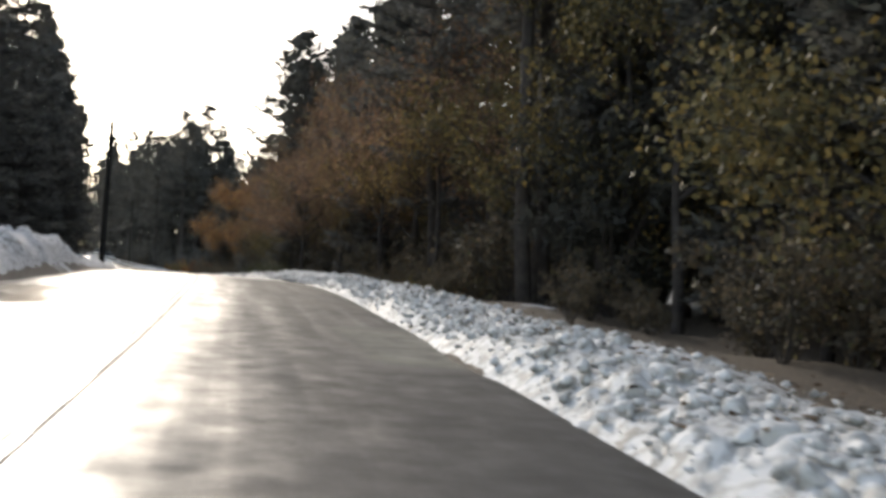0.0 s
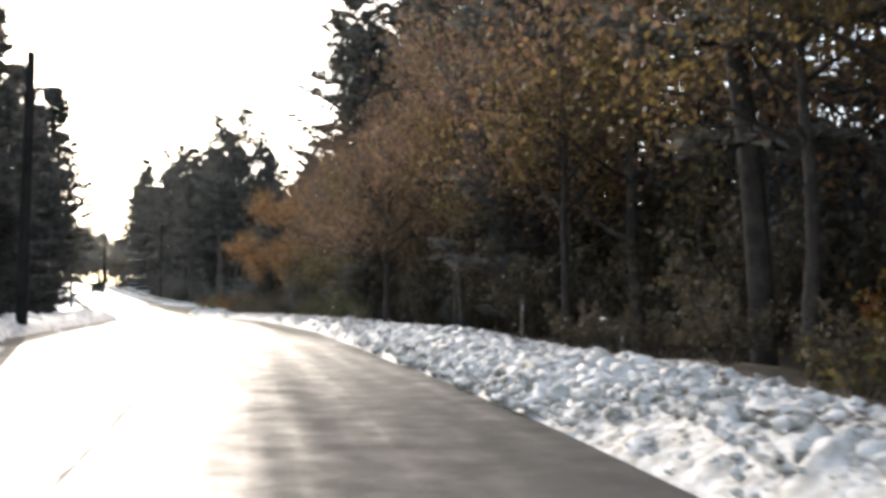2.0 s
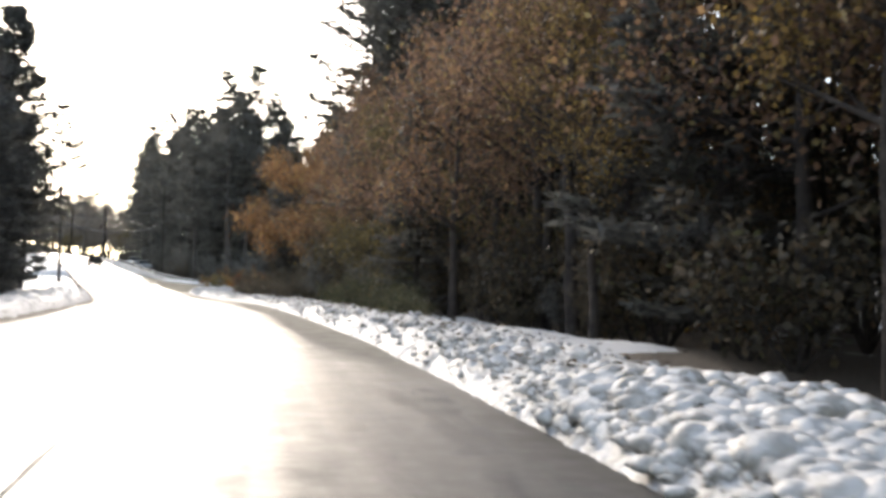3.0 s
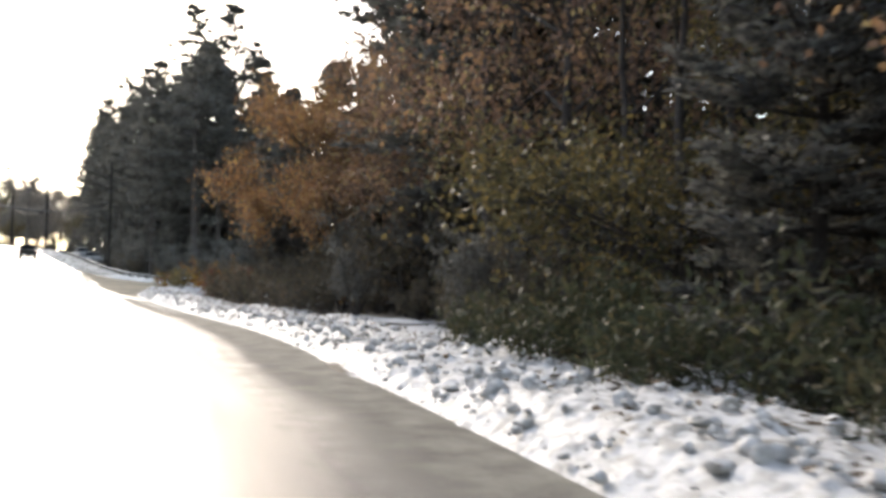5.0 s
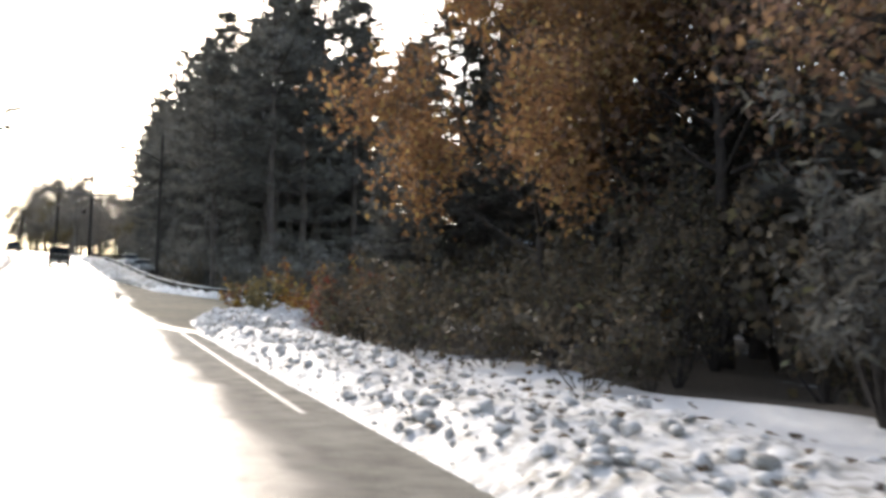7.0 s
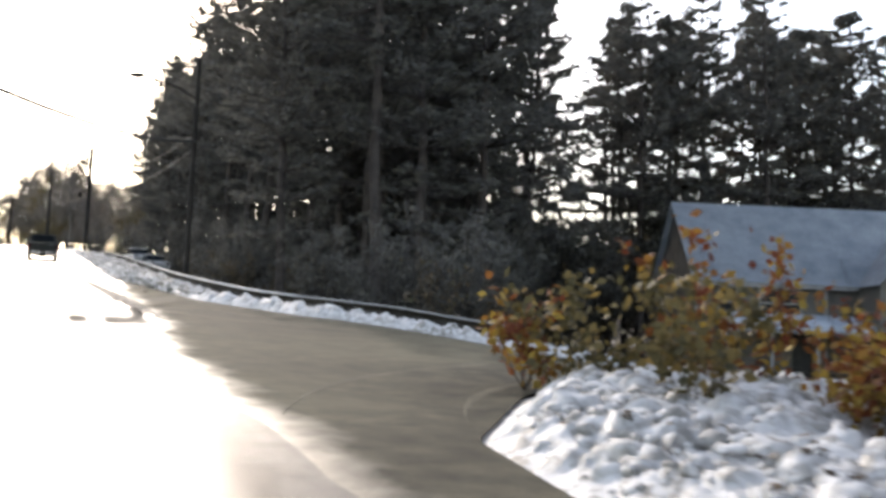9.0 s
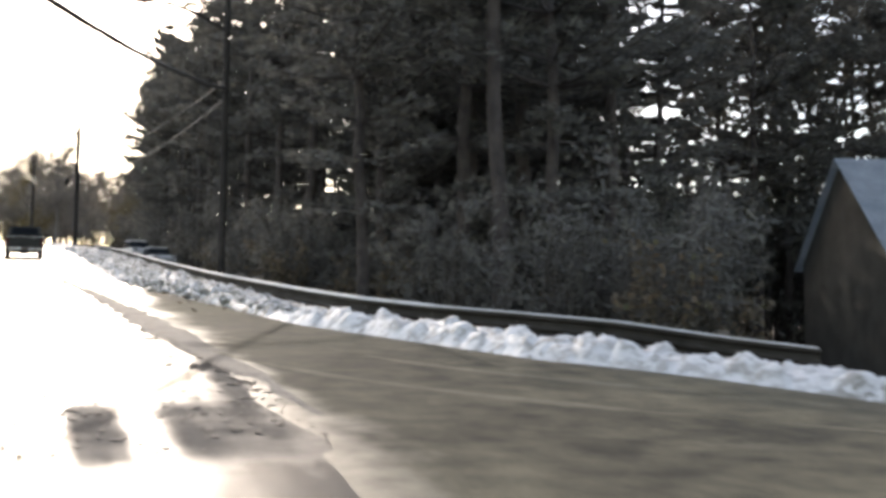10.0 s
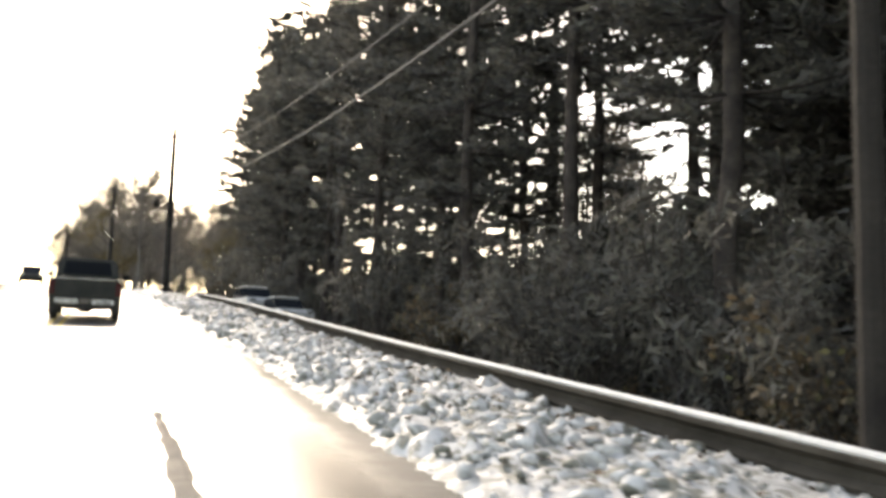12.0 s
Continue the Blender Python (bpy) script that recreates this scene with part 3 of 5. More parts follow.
def blades(c, d, length, width, r):
    """One small pointed blade for each centre and direction."""
    n = len(c)
    side = np.cross(d, r.normal(size=(n, 3)))
    side /= np.linalg.norm(side, axis=1, keepdims=True) + 1e-9
    mid = c + d * (length * 0.45)[:, None]
    v = np.stack([c, mid + side * (width / 2)[:, None], c + d * length[:, None], mid - side * (width / 2)[:, None]], 1)
    return v.reshape(-1, 3), np.arange(4 * n).reshape(n, 4)


def spikes(c, d, length, width, r):
    """One needle spray for each centre and direction."""
    n = len(c)
    side = np.cross(d, r.normal(size=(n, 3)))
    side *= (width / 2 / (np.linalg.norm(side, axis=1) + 1e-9))[:, None]
    v = np.stack([c + side, c + d * length[:, None], c - side], 1)
    return v.reshape(-1, 3), np.arange(3 * n).reshape(n, 3)


def make_pine(height, first, spread, whorl, tufts, needles, seed, label, size=0.42):
    """A white pine: straight trunk, whorls of level limbs, tufts of needles on side twigs."""
    r = np.random.RandomState(seed)
    hs = np.linspace(0, height, 12)
    lean = np.cumsum(r.normal(0, 0.10, (12, 2)), 0)
    lean -= lean[0]
    axis = np.column_stack([lean, hs])
    trunk = tube(axis, 0.05 + 0.20 * (height / 24) * (1 - hs / height) ** 0.8, 8)
    wood, cen, way = [], [], []
    h = first
    while h < height - 0.3:
        f = (h - first) / (height - first)
        base = np.array([np.interp(h, hs, axis[:, k]) for k in range(3)])
        reach = spread * (0.45 + 0.55 * min(1, f * 4)) * (1 - f) ** 0.75 + 0.3
        for k in range(r.randint(5, 8)):
            a, ln = r.uniform(0, 6.28), reach * r.uniform(0.5, 1.1) if f < 0.6 else reach * r.uniform(0.65, 1.0)
            rise = -0.12 + 0.75 * f + r.normal(0, 0.08)
            out = np.array([math.cos(a), math.sin(a), 0.0])
            t = np.linspace(0, 1, 5)[:, None]
            pts = base + out * ln * t + np.array([0, 0, 1.0]) * ln * (rise * t + 0.22 * (t ** 2 - 0.5 * t))
            wood.append(tube(pts, 0.062 * (1 - 0.75 * t[:, 0]) * (0.4 + ln / spread), 3))
            n = max(6, int(tufts * ln / spread))
            s = r.uniform(0.25, 1.0, n) ** 0.8
            side = np.array([-out[1], out[0], 0])
            off = r.uniform(-1, 1, n) * (1.1 - s) * ln * 0.55
            p = np.stack([np.interp(s, t[:, 0], pts[:, q]) for q in range(3)], 1) + side * off[:, None]
            p[:, 2] += r.normal(0, 0.05, n)
            cen.append(p)
            way.append(unit(out * 0.6 + side * np.sign(off)[:, None] * 0.4 + np.array([0, 0, 0.12])))
        h += whorl * r.uniform(0.55, 1.35) * (1 - 0.62 * f)
    cen, way = np.concatenate(cen), np.concatenate(way)
    c, d = np.repeat(cen, needles, 0), np.repeat(way, needles, 0)
    d = unit(d + r.normal(0, 1, d.shape) * (0.65, 0.65, 0.3))
    c = c + r.normal(0, 1, c.shape) * (0.15, 0.15, 0.05)
    n = len(c)
    ob = empty("pine_tree", label, "tree")
    mesh_ob("trunk", *joined([trunk] + wood), [M_BARK], ob, True)
    mesh_ob("crown", *spikes(c, d, size * r.uniform(0.6, 1.2, n), size * 0.34 * r.uniform(0.7, 1.3, n), r), [M_PINE], ob)
    return ob


def make_broadleaf(name, height, clear, radius, leaves, leaf, mat, seed, label, bark=None, crown_z=None, fill=0.75, levels=3, category="tree", ratio=0.75, loose=0.055):
    """A broad-leaved tree: forking limbs and, where leaves > 0, leaves about the twigs."""
    r = np.random.RandomState(seed)
    bark = bark or M_BARK_GREY
    mid = np.array([0, 0, crown_z or (clear + height) / 2])
    half = np.array([radius, radius, (height - clear) / 2])
    hs = np.linspace(0, height * 0.8, 9)
    bend = np.cumsum(r.normal(0, 0.06, (9, 2)), 0)
    bend -= bend[0]
    axis = np.column_stack([bend, hs])
    thick = 0.013 * height
    trunk = tube(axis, thick * (1 - 0.85 * hs / hs[-1]) + 0.01, 7)
    wood, ends = [], []

    def limb(p, d, ln, rad, level):
        t = np.linspace(0, 1, 5)[:, None]
        sway = unit(r.normal(0, 1, 3)) * 0.18
        pts = p + d * ln * t + (sway + np.array([0, 0, 0.16])) * ln * t ** 2
        wood.append(tube(pts, rad * (1 - 0.7 * t[:, 0]), 4 if level < 2 else 3))
        if level >= levels:
            ends.append(pts[2:])
            return
        for k in range(r.randint(3, 6) if level else 4):
            s = r.uniform(0.35, 1.0)
            q = np.array([np.interp(s, t[:, 0], pts[:, j]) for j in range(3)])
            nd = unit(d + r.normal(0, 0.55, 3) + np.array([0, 0, 0.12]))
            limb(q, nd, ln * r.uniform(0.42, 0.7), rad * 0.45, level + 1)

    for k in range(max(7, int(height * 0.9))):
        z = r.uniform(clear, height * 0.78)
        f = (z - clear) / max(0.1, height - clear)
        a = k * 2.4 + r.normal(0, 0.3)
        d = unit(np.array([math.cos(a), math.sin(a), 0.35 + 0.9 * f]))
        p = np.array([np.interp(z, hs, axis[:, j]) for j in range(3)])
        limb(p, d, radius * (0.75 - 0.3 * f) * r.uniform(0.8, 1.15), thick * 0.4 * (1.1 - 0.5 * f), 1)
    ob = empty(name, label, category)
    mesh_ob("trunk", *joined([trunk] + wood), [bark], ob, True)
    if leaves:
        e = np.concatenate(ends)
        clump = r.uniform(0, 1, len(e)) < fill
        e = e[clump]
        c = e[r.randint(0, len(e), leaves)] + r.normal(0, radius * loose + 0.05, (leaves, 3))
        d = unit(r.normal(0, 1, (leaves, 3)) + np.array([0, 0, -0.5]))
        mesh_ob("crown", *(blades if ratio > 0.4 else spikes)(c, d, leaf * r.uniform(0.6, 1.3, leaves), leaf * ratio * r.uniform(0.6, 1.2, leaves), r), [mat], ob)
    return ob


PINES = [make_pine(24, 7.5, 5.4, 1.6, 24, 10, 31, "tall dark white pine with layered limbs", 0.36),
         make_pine(22, 4.0, 5.0, 1.45, 23, 10, 32, "tall dark white pine with limbs low down", 0.36),
         make_pine(26, 11.0, 5.4, 1.65, 24, 10, 33, "tall white pine with a bare lower trunk", 0.36),
         make_pine(20, 1.5, 4.2, 1.3, 18, 10, 34, "dense dark pine clothed almost to the ground", 0.36)]
DENSE = make_pine(18, 0.8, 4.4, 0.72, 22, 10, 37, "dense dark evergreen clothed to the ground", 0.38)
THIN_PINES = [make_pine(23, 6, 4.4, 1.7, 9, 5, 35, "dark pine deep in the wood", 0.75),
              make_pine(25, 12, 4.6, 1.8, 9, 5, 36, "thin-crowned pine deep in the wood", 0.75)]
OAKS = [make_broadleaf("oak_tree", 14, 2.5, 4.6, 5200, 0.175, M_OAK, 41, "oak holding brown and rust autumn leaves", M_BARK, None, 1.0, 2, "tree", 0.75, 0.10),
        make_broadleaf("oak_tree", 17, 4.0, 4.8, 5800, 0.18, M_OAK, 42, "tall oak holding rust-brown autumn leaves", M_BARK, None, 1.0, 2, "tree", 0.75, 0.10),
        make_broadleaf("oak_tree", 11, 1.5, 3.8, 5200, 0.14, M_OLIVE, 43, "young tree with olive and yellow leaves", M_BARK, None, 1.0, 2, "tree", 0.75, 0.10)]
MAPLE = make_broadleaf("maple_tree", 12.2, 2.6, 5.0, 21000, 0.18, M_GOLD, 44, "maple with bright orange-gold autumn leaves at the wood's edge", M_BARK, None, 1.0, 3, "tree", 0.75, 0.075)
GOLDEN = make_broadleaf("young_oak", 12, 2.2, 3.8, 4400, 0.15, M_AMBER, 60, "young oak with dull amber autumn leaves at the wood's edge", M_BARK, None, 0.8, 2, "tree", 0.75, 0.10)
YELLOW = make_broadleaf("birch_tree", 12, 3.0, 3.4, 4200, 0.16, M_OLIVE, 45, "slender tree with thin yellow-green leaves", M_BARK, None, 0.95)
BARE = [make_broadleaf("bare_tree", 15, 3.5, 4.6, 3600, 0.7, M_TWIG, 46, "leafless grey tree with fine twigs", M_BARK_GREY, None, 1.0, 2, "tree", 0.10, 0.08),
        make_broadleaf("bare_tree", 17, 5, 5.0, 3600, 0.7, M_TWIG, 47, "tall leafless tree with spreading twigs", M_BARK_GREY, None, 1.0, 2, "tree", 0.10, 0.08)]


def make_shrub(name, height, radius, leaves, leaf, mat, seed, label, stems=8, ratio=0.75):
    """Many stems from one root, with leaves along the upper parts."""
    r = np.random.RandomState(seed)
    wood, tips = [], []
    for k in range(stems):
        a = k * 2.4 + r.normal(0, 0.4)
        d = np.array([math.cos(a), math.sin(a), 0]) * radius * r.uniform(0.3, 0.9)
        hgt = height * r.uniform(0.6, 1.0)
        t = np.linspace(0, 1, 6)[:, None]
        pts = d * t ** 0.8 + np.array([0, 0, hgt]) * t + np.cumsum(r.normal(0, 0.03 * height, (6, 3)), 0) * t
        wood.append(tube(pts, 0.010 * height * (1.05 - 0.9 * t[:, 0]), 4))
        for q in range(5):
            s = r.uniform(0.3, 1)
            p = np.array([np.interp(s, t[:, 0], pts[:, j]) for j in range(3)])
            w = unit(r.normal(0, 1, 3) + d * 0.4 + np.array([0, 0, 0.4])) * radius * r.uniform(0.25, 0.6)
            wood.append(tube(p + w * np.linspace(0, 1, 3)[:, None], [0.005 * height, 0.003 * height, 0.001 * height], 3))
            tips.append(p + w * np.linspace(0.2, 1, 4)[:, None])
    ob = empty(name, label, "shrub")
    mesh_ob("stem_frame", *joined(wood), [M_BARK], ob)
    e = np.concatenate(tips)
    c = e[r.randint(0, len(e), leaves)] + r.normal(0, 0.07 * radius + 0.02, (leaves, 3))
    c[:, 2] = np.maximum(c[:, 2], 0.1)
    d = unit(r.normal(0, 1, (leaves, 3)) + np.array([0, 0, -0.4]))
    mesh_ob("crown", *(blades if ratio > 0.4 else spikes)(c, d, leaf * r.uniform(0.6, 1.3, leaves), leaf * ratio * r.uniform(0.6, 1.2, leaves), r), [mat], ob)
    return ob


SHRUBS = [make_shrub("shrub", 2.6, 1.6, 1000, 0.17, M_SHRUB, 48, "dark tangled brush at the wood's edge"),
          make_shrub("shrub", 3.6, 1.9, 1300, 0.19, M_SHRUB, 49, "tall dark undergrowth between the trunks"),
          make_shrub("shrub", 1.6, 1.2, 800, 0.14, M_RUST, 50, "low shrub with rust and yellow leaves")]
JUNIPER = make_shrub("juniper", 1.1, 1.3, 1900, 0.15, M_EVERGREEN, 61, "low dark green juniper spreading over the snow's edge", 14, 0.3)
THICKET = [make_shrub("young_pine", 6.0, 2.4, 2300, 0.36, M_PINE, 51, "dark young evergreen filling the wood's understorey", 12, 0.26),
           make_shrub("young_beech", 5.2, 2.2, 1900, 0.17, M_SHRUB, 52, "brown-leaved young beech in the understorey", 10)]
MASS = [make_shrub("young_hemlock", 8.5, 3.0, 3600, 0.5, M_HEMLOCK, 53, "dense dark evergreen sapling in the understorey", 14, 0.34),
        make_shrub("young_hemlock", 7.5, 2.8, 3200, 0.5, M_HEMLOCK, 54, "dark bushy evergreen sapling under tall pines", 13, 0.34)]
used = set()


def plant(kind, x, y, size=1.0, turn=None, sink=0.15):
    r = random.uniform(0, 360) if turn is None else turn
    z = float(land(np.array(float(x)), np.array(float(y)))) - sink
    m = pose(x, y, z, 0, 0, r) @ Matrix.Diagonal((size, size, size * random.uniform(0.94, 1.06), 1))
    if kind.name not in used:
        used.add(kind.name)
        kind.matrix_basis = m
        ob = kind
    else:
        plain = kind.matrix_basis.copy()
        kind.matrix_basis = Matrix.Identity(4)
        ob = copy_thing(kind, m)
        kind.matrix_basis = plain
    ob["group"] = kind.name.split(".")[0] + " plants along the road"
    return ob


def height_to(kind_height, x, y, top):
    return (top - float(land(np.array(float(x)), np.array(float(y))))) / kind_height


def beside_gap(x, y):
    """Metres from the open lane through the wood behind the guardrail."""
    return abs((x + 10.4) * 0.948 - (y - 149.4) * 0.319) if 157 < y < 215 else 99


def clear_of(x, y):
    """Places that stay free of trees."""
    s = float(in_street(np.array(x), np.array(y), 2.5))
    yard = 118 < y < 169 and x > 0.5 * (y - 130) - 4
    view = abs(math.degrees(math.atan2(x + 3.4, y - 112.4)) - 16.2) < 1.0 and 150 < y < 192
    gap = beside_gap(x, y) < 0.9
    maple = math.hypot(x - 6.3, y - 111.5) < 5.0 or (100 < y < 122 and x < 9)
    return s > 0.02 or yard or view or maple or gap or math.hypot(x - 13, y - 174.5) < 5.5 or math.hypot(x - 19, y - 187) < 4


def build_woods():
    # wood beside the first stretch
    random.seed(100)
    for i in range(32):
        for j in range(5):
            y = -12 + 4.1 * i + random.uniform(-1.6, 1.6)
            u = 9.6 + 4.0 * j + random.uniform(-1.4, 1.4)
            x = float(road_x(y)) + u
            if clear_of(x, y) or y > 118 or (j > 2 and random.random() < 0.3):
                continue
            k = random.random()
            if j == 0 and 78 < y < 108:
                continue
            if j == 0:
                kind = random.choice(OAKS) if k < (0.82 if y > 50 else 0.62) else (YELLOW if k < 0.9 else random.choice([PINES[1], PINES[3], DENSE]))
                size = random.uniform(0.8, 1.1)
            elif j == 1:
                kind = random.choice(OAKS[:2]) if k < (0.6 if y > 50 else 0.4) else random.choice(PINES[:3])
                size = random.uniform(0.9, 1.15)
            else:
                kind, size = random.choice(THIN_PINES + [THIN_PINES[0]] + [OAKS[1]]), random.uniform(0.95, 1.15)
            plant(kind, x, y, size)
        for u in (13, 18, 24):
            yy = -12 + 4.1 * i + random.uniform(-1.5, 1.5)
            xx = float(road_x(yy)) + u + random.uniform(-1.5, 1.5)
            if not clear_of(xx, yy) and yy < 117:
                plant(random.choice(THICKET) if u < 15 else random.choice(MASS), xx, yy, random.uniform(0.8, 1.15))
    # wood behind the guardrail and the house
    random.seed(101)
    for i in range(26):
        for j in range(3):
            y = 141 + 4.8 * i + random.uniform(-1.8, 1.8)
            u = 13.4 + 4.8 * j + random.uniform(-1.8, 1.8) + max(0, y - 215) * 0.2
            x = float(road_x(y)) + u
            if clear_of(x, y) or random.random() < (0.12, 0.30, 0.45)[j]:
                continue
            plant(PINES[2] if beside_gap(x, y) < 2.8 else random.choice(PINES[:3]), x, y, random.uniform(0.9, 1.12))
        for u in (16, 21, 27):
            yy = 141 + 4.8 * i + random.uniform(-1.5, 1.5)
            xx = float(road_x(yy)) + u + random.uniform(-1.2, 1.2) + max(0, yy - 215) * 0.2
            if not (118 < yy < 169 and xx > 0.5 * (yy - 130) - 4) and math.hypot(xx + 12.8, yy - 198) > 5:
                plant(random.choice(MASS), xx, yy, (random.uniform(0.6, 0.75) + (u - 14) * 0.04) * (0.85 if beside_gap(xx, yy) < 3 else 1.0))
    for x in range(12, 72, 4):
        for y in (172, 179, 188):
            xx, yy = x + random.uniform(-1.5, 1.5), y + random.uniform(-2.5, 2.5)
            if not clear_of(xx, yy) and random.random() < (0.95 if xx > 23 else 0.8):
                plant(random.choice([PINES[0], PINES[1], PINES[1]]), xx, yy, random.uniform(1.0, 1.15))
            if y < 185:
                plant(random.choice(MASS), xx + 2.0, yy + 2, random.uniform(1.0, 1.45))
    for x in range(22, 66, 5):
        plant(random.choice(PINES[:2]), x + random.uniform(-1.5, 1.5), 183 + random.uniform(-2.5, 2.5), random.uniform(1.0, 1.15))
    # named tall pines over the bend
    random.seed(102)
    for x, y, top, kind, kh in ((1.0, 150.4, 31.1, PINES[2], 26), (4.2, 159.6, 34.0, PINES[0], 24), (5.6, 165.2, 33.1, PINES[2], 26), (-17.2, 259, 45.8, PINES[0], 24),
                                (9.6, 96.5, 29.0, PINES[1], 22), (11.2, 93.0, 28.5, PINES[1], 22), (10.6, 101.5, 30.0, PINES[1], 22), (-12, 213, 33, PINES[0], 24), (-9.5, 219, 35, PINES[2], 26)):
        plant(kind, x, y, height_to(kh, x, y, top))
    # pines close behind the rail
    for x, y, kind, k in ((-3.2, 166, PINES[0], 0.95), (-4.4, 173.5, PINES[2], 0.9), (-5.8, 181, PINES[0], 0.95), (-1.2, 158.5, PINES[1], 0.85), (-8.2, 190, PINES[1], 0.95), (-2.6, 151.5, PINES[1], 0.75)):
        plant(kind, x, y, k)
    # dark evergreens between the rail and the house, and on the near corner
    for x, y, k in ((-2.6, 164.5, 0.8), (0.5, 167, 0.95), (2.6, 172, 1.0), (5.2, 176.5, 1.1), (8.4, 181, 1.1), (11.5, 178.5, 1.0), (4.4, 168.5, 1.0), (7.6, 172.5, 1.05), (2.0, 181, 1.1), (-1.2, 171, 0.9)):
        if not clear_of(x, y) and beside_gap(x, y) > 2.6:
            plant(DENSE, x, y, k)
    for x, y in ((9, 167), (11.2, 169.5), (13.4, 171), (6.6, 165.5), (15.2, 172.5), (12.4, 174), (8.6, 171)):
        plant(random.choice(MASS), x, y, random.uniform(0.85, 1.05))
    for x, y, k in ((5.4, 120.0, 0.55), (6.4, 118.0, 0.62), (8.6, 116.6, 0.75), (8.8, 120.6, 0.66), (11.2, 118.6, 0.8), (13.6, 117.0, 0.8)):
        plant(DENSE, x, y, k)
    for x, y, k in ((12.2, 97.5, 1.25), (13.0, 103.5, 1.2)):
        plant(DENSE, x, y, k)
    for x, y, kind, k in ((9.4, 84.0, OAKS[0], 0.95), (9.8, 91.0, OAKS[1], 0.9), (8.8, 77.0, OAKS[2], 0.85), (9.2, 98.0, OAKS[0], 0.85)):
        plant(kind, x, y, k)
    plant(MAPLE, 6.9, 111.5, 0.86, 40)
    for x, y in ((9.5, 113.8), (12, 114.8), (9.2, 106.4), (12, 109), (15, 112), (17, 108), (13, 104)):
        plant(random.choice(THICKET), x, y, random.uniform(0.8, 1.1))
    for x, y, kind, size in ((12, 112.5, PINES[1], 0.9), (15, 116, PINES[3], 1.0), (18.5, 112, PINES[1], 1.0), (13, 106.5, OAKS[1], 1.0), (16, 103, PINES[0], 0.9), (21, 117, PINES[0], 0.9), (23, 110, PINES[1], 1.0), (15.5, 118.5, PINES[3], 0.8)):
        plant(kind, x, y, size)
    for x, y, kind, k in ((2.4, 187, MASS[0], 1.2), (5.0, 193, MASS[1], 1.4), (8.2, 204, MASS[0], 1.6), (5.4, 207, BARE[1], 1.0), (3.8, 199, BARE[0], 1.1), (12, 212, MASS[1], 1.7), (9, 214, PINES[1], 1.0), (14.5, 208, PINES[1], 1.0), (-1.2, 180, MASS[1], 1.0)):
        plant(kind, x, y, k)
    # young trees in autumn gold, and two bare trunks, at the edge of the first wood
    for x, y, k in ((10.2, 38.5, 0.85), (10.0, 49.0, 0.8), (9.6, 58.5, 0.7)):
        plant(GOLDEN, x, y, k)
    for x, y, k in ((9.8, 26.9, 0.9), (10.7, 27.7, 0.8)):
        plant(PINES[2], x, y, k)
    # brush that closes the wood down to the snow
    for k in range(22):
        y = random.uniform(4, 46)
        plant(random.choice(SHRUBS[:2]), float(road_x(y)) + random.uniform(7.0, 9.0), y, random.uniform(0.3, 0.55))
    for k in range(28):
        y = random.uniform(56, 109)
        plant(random.choice(SHRUBS[:2] + THICKET), float(road_x(y)) + random.uniform(7.6, 9.8), y, random.uniform(0.3, 0.6))
    for x, y, k in ((5.9, 62.0, 0.55), (6.6, 64.6, 0.6), (6.6, 68.6, 0.8), (6.1, 72.5, 0.9), (6.3, 75.4, 1.0), (6.0, 78.2, 0.75), (7.2, 71.0, 1.2), (7.4, 76.6, 1.3)):
        plant(JUNIPER, x, y, k)
    for x, y, kind, k in ((8.2, 73.0, DENSE, 0.5), (8.4, 78.5, OAKS[2], 0.75), (8.3, 67.0, OAKS[0], 0.7)):
        plant(kind, x, y, k)
    # thick edge of the wood by the first bend
    for x, y, kind, k in ((11.5, 13, DENSE, 0.8), (12.5, 19, DENSE, 0.95), (11.6, 25, MASS[0], 0.8), (13.4, 29, DENSE, 0.9), (10.8, 8, MASS[1], 0.8), (14.5, 36, MASS[0], 1.0), (15.5, 23, MASS[1], 1.2), (16, 14, MASS[0], 1.2)):
        plant(kind, x, y, k)
    plant(THIN_PINES[0], 12.0, 170, 1.0)
    plant(PINES[2], 16.8, 187, 1.1)
    plant(PINES[0], 10.4, 177.5, 1.0)
    plant(BARE[0], 16.5, 182, 1.1)
    plant(BARE[1], 19, 196, 1.0)
    # left of the road
    random.seed(103)
    for i in range(19):
        for j in range(2):
            y, u = 24 + 4.4 * i + random.uniform(-1.4, 1.4), -9.4 - 4.2 * j + random.uniform(-1.0, 0.8)
            kind = random.choice([PINES[3], DENSE, DENSE])
            plant(kind, float(road_x(y)) + u, y, random.uniform(0.6, 0.78))
    plant(PINES[0], -14.3, 136, 0.74)
    for x, y, s in ((-15.2, 124, 0.62), (-26.0, 173, 0.55), (-36, 206, 0.5), (-41, 222, 0.5), (-19, 131, 0.6), (-30, 182, 0.5)):
        plant(PINES[3], x, y, s)
    for x, y, k in ((-30.5, 200, 0.48), (-33, 204, 0.5)):
        plant(PINES[3], x, y, k)
    # far trees beyond the crest
    random.seed(104)
    for k in range(46):
        y = random.uniform(250, 350)
        u = random.uniform(7, 34)
        plant(random.choice(BARE), float(road_x(y)) + u, y, random.uniform(0.8, 1.25))
    for k in range(24):
        y = random.uniform(300, 420)
        u = random.uniform(-80, -14)
        plant(random.choice([BARE[0], THICKET[0], OAKS[2]]), float(road_x(y)) + u, y, random.uniform(0.6, 0.9))
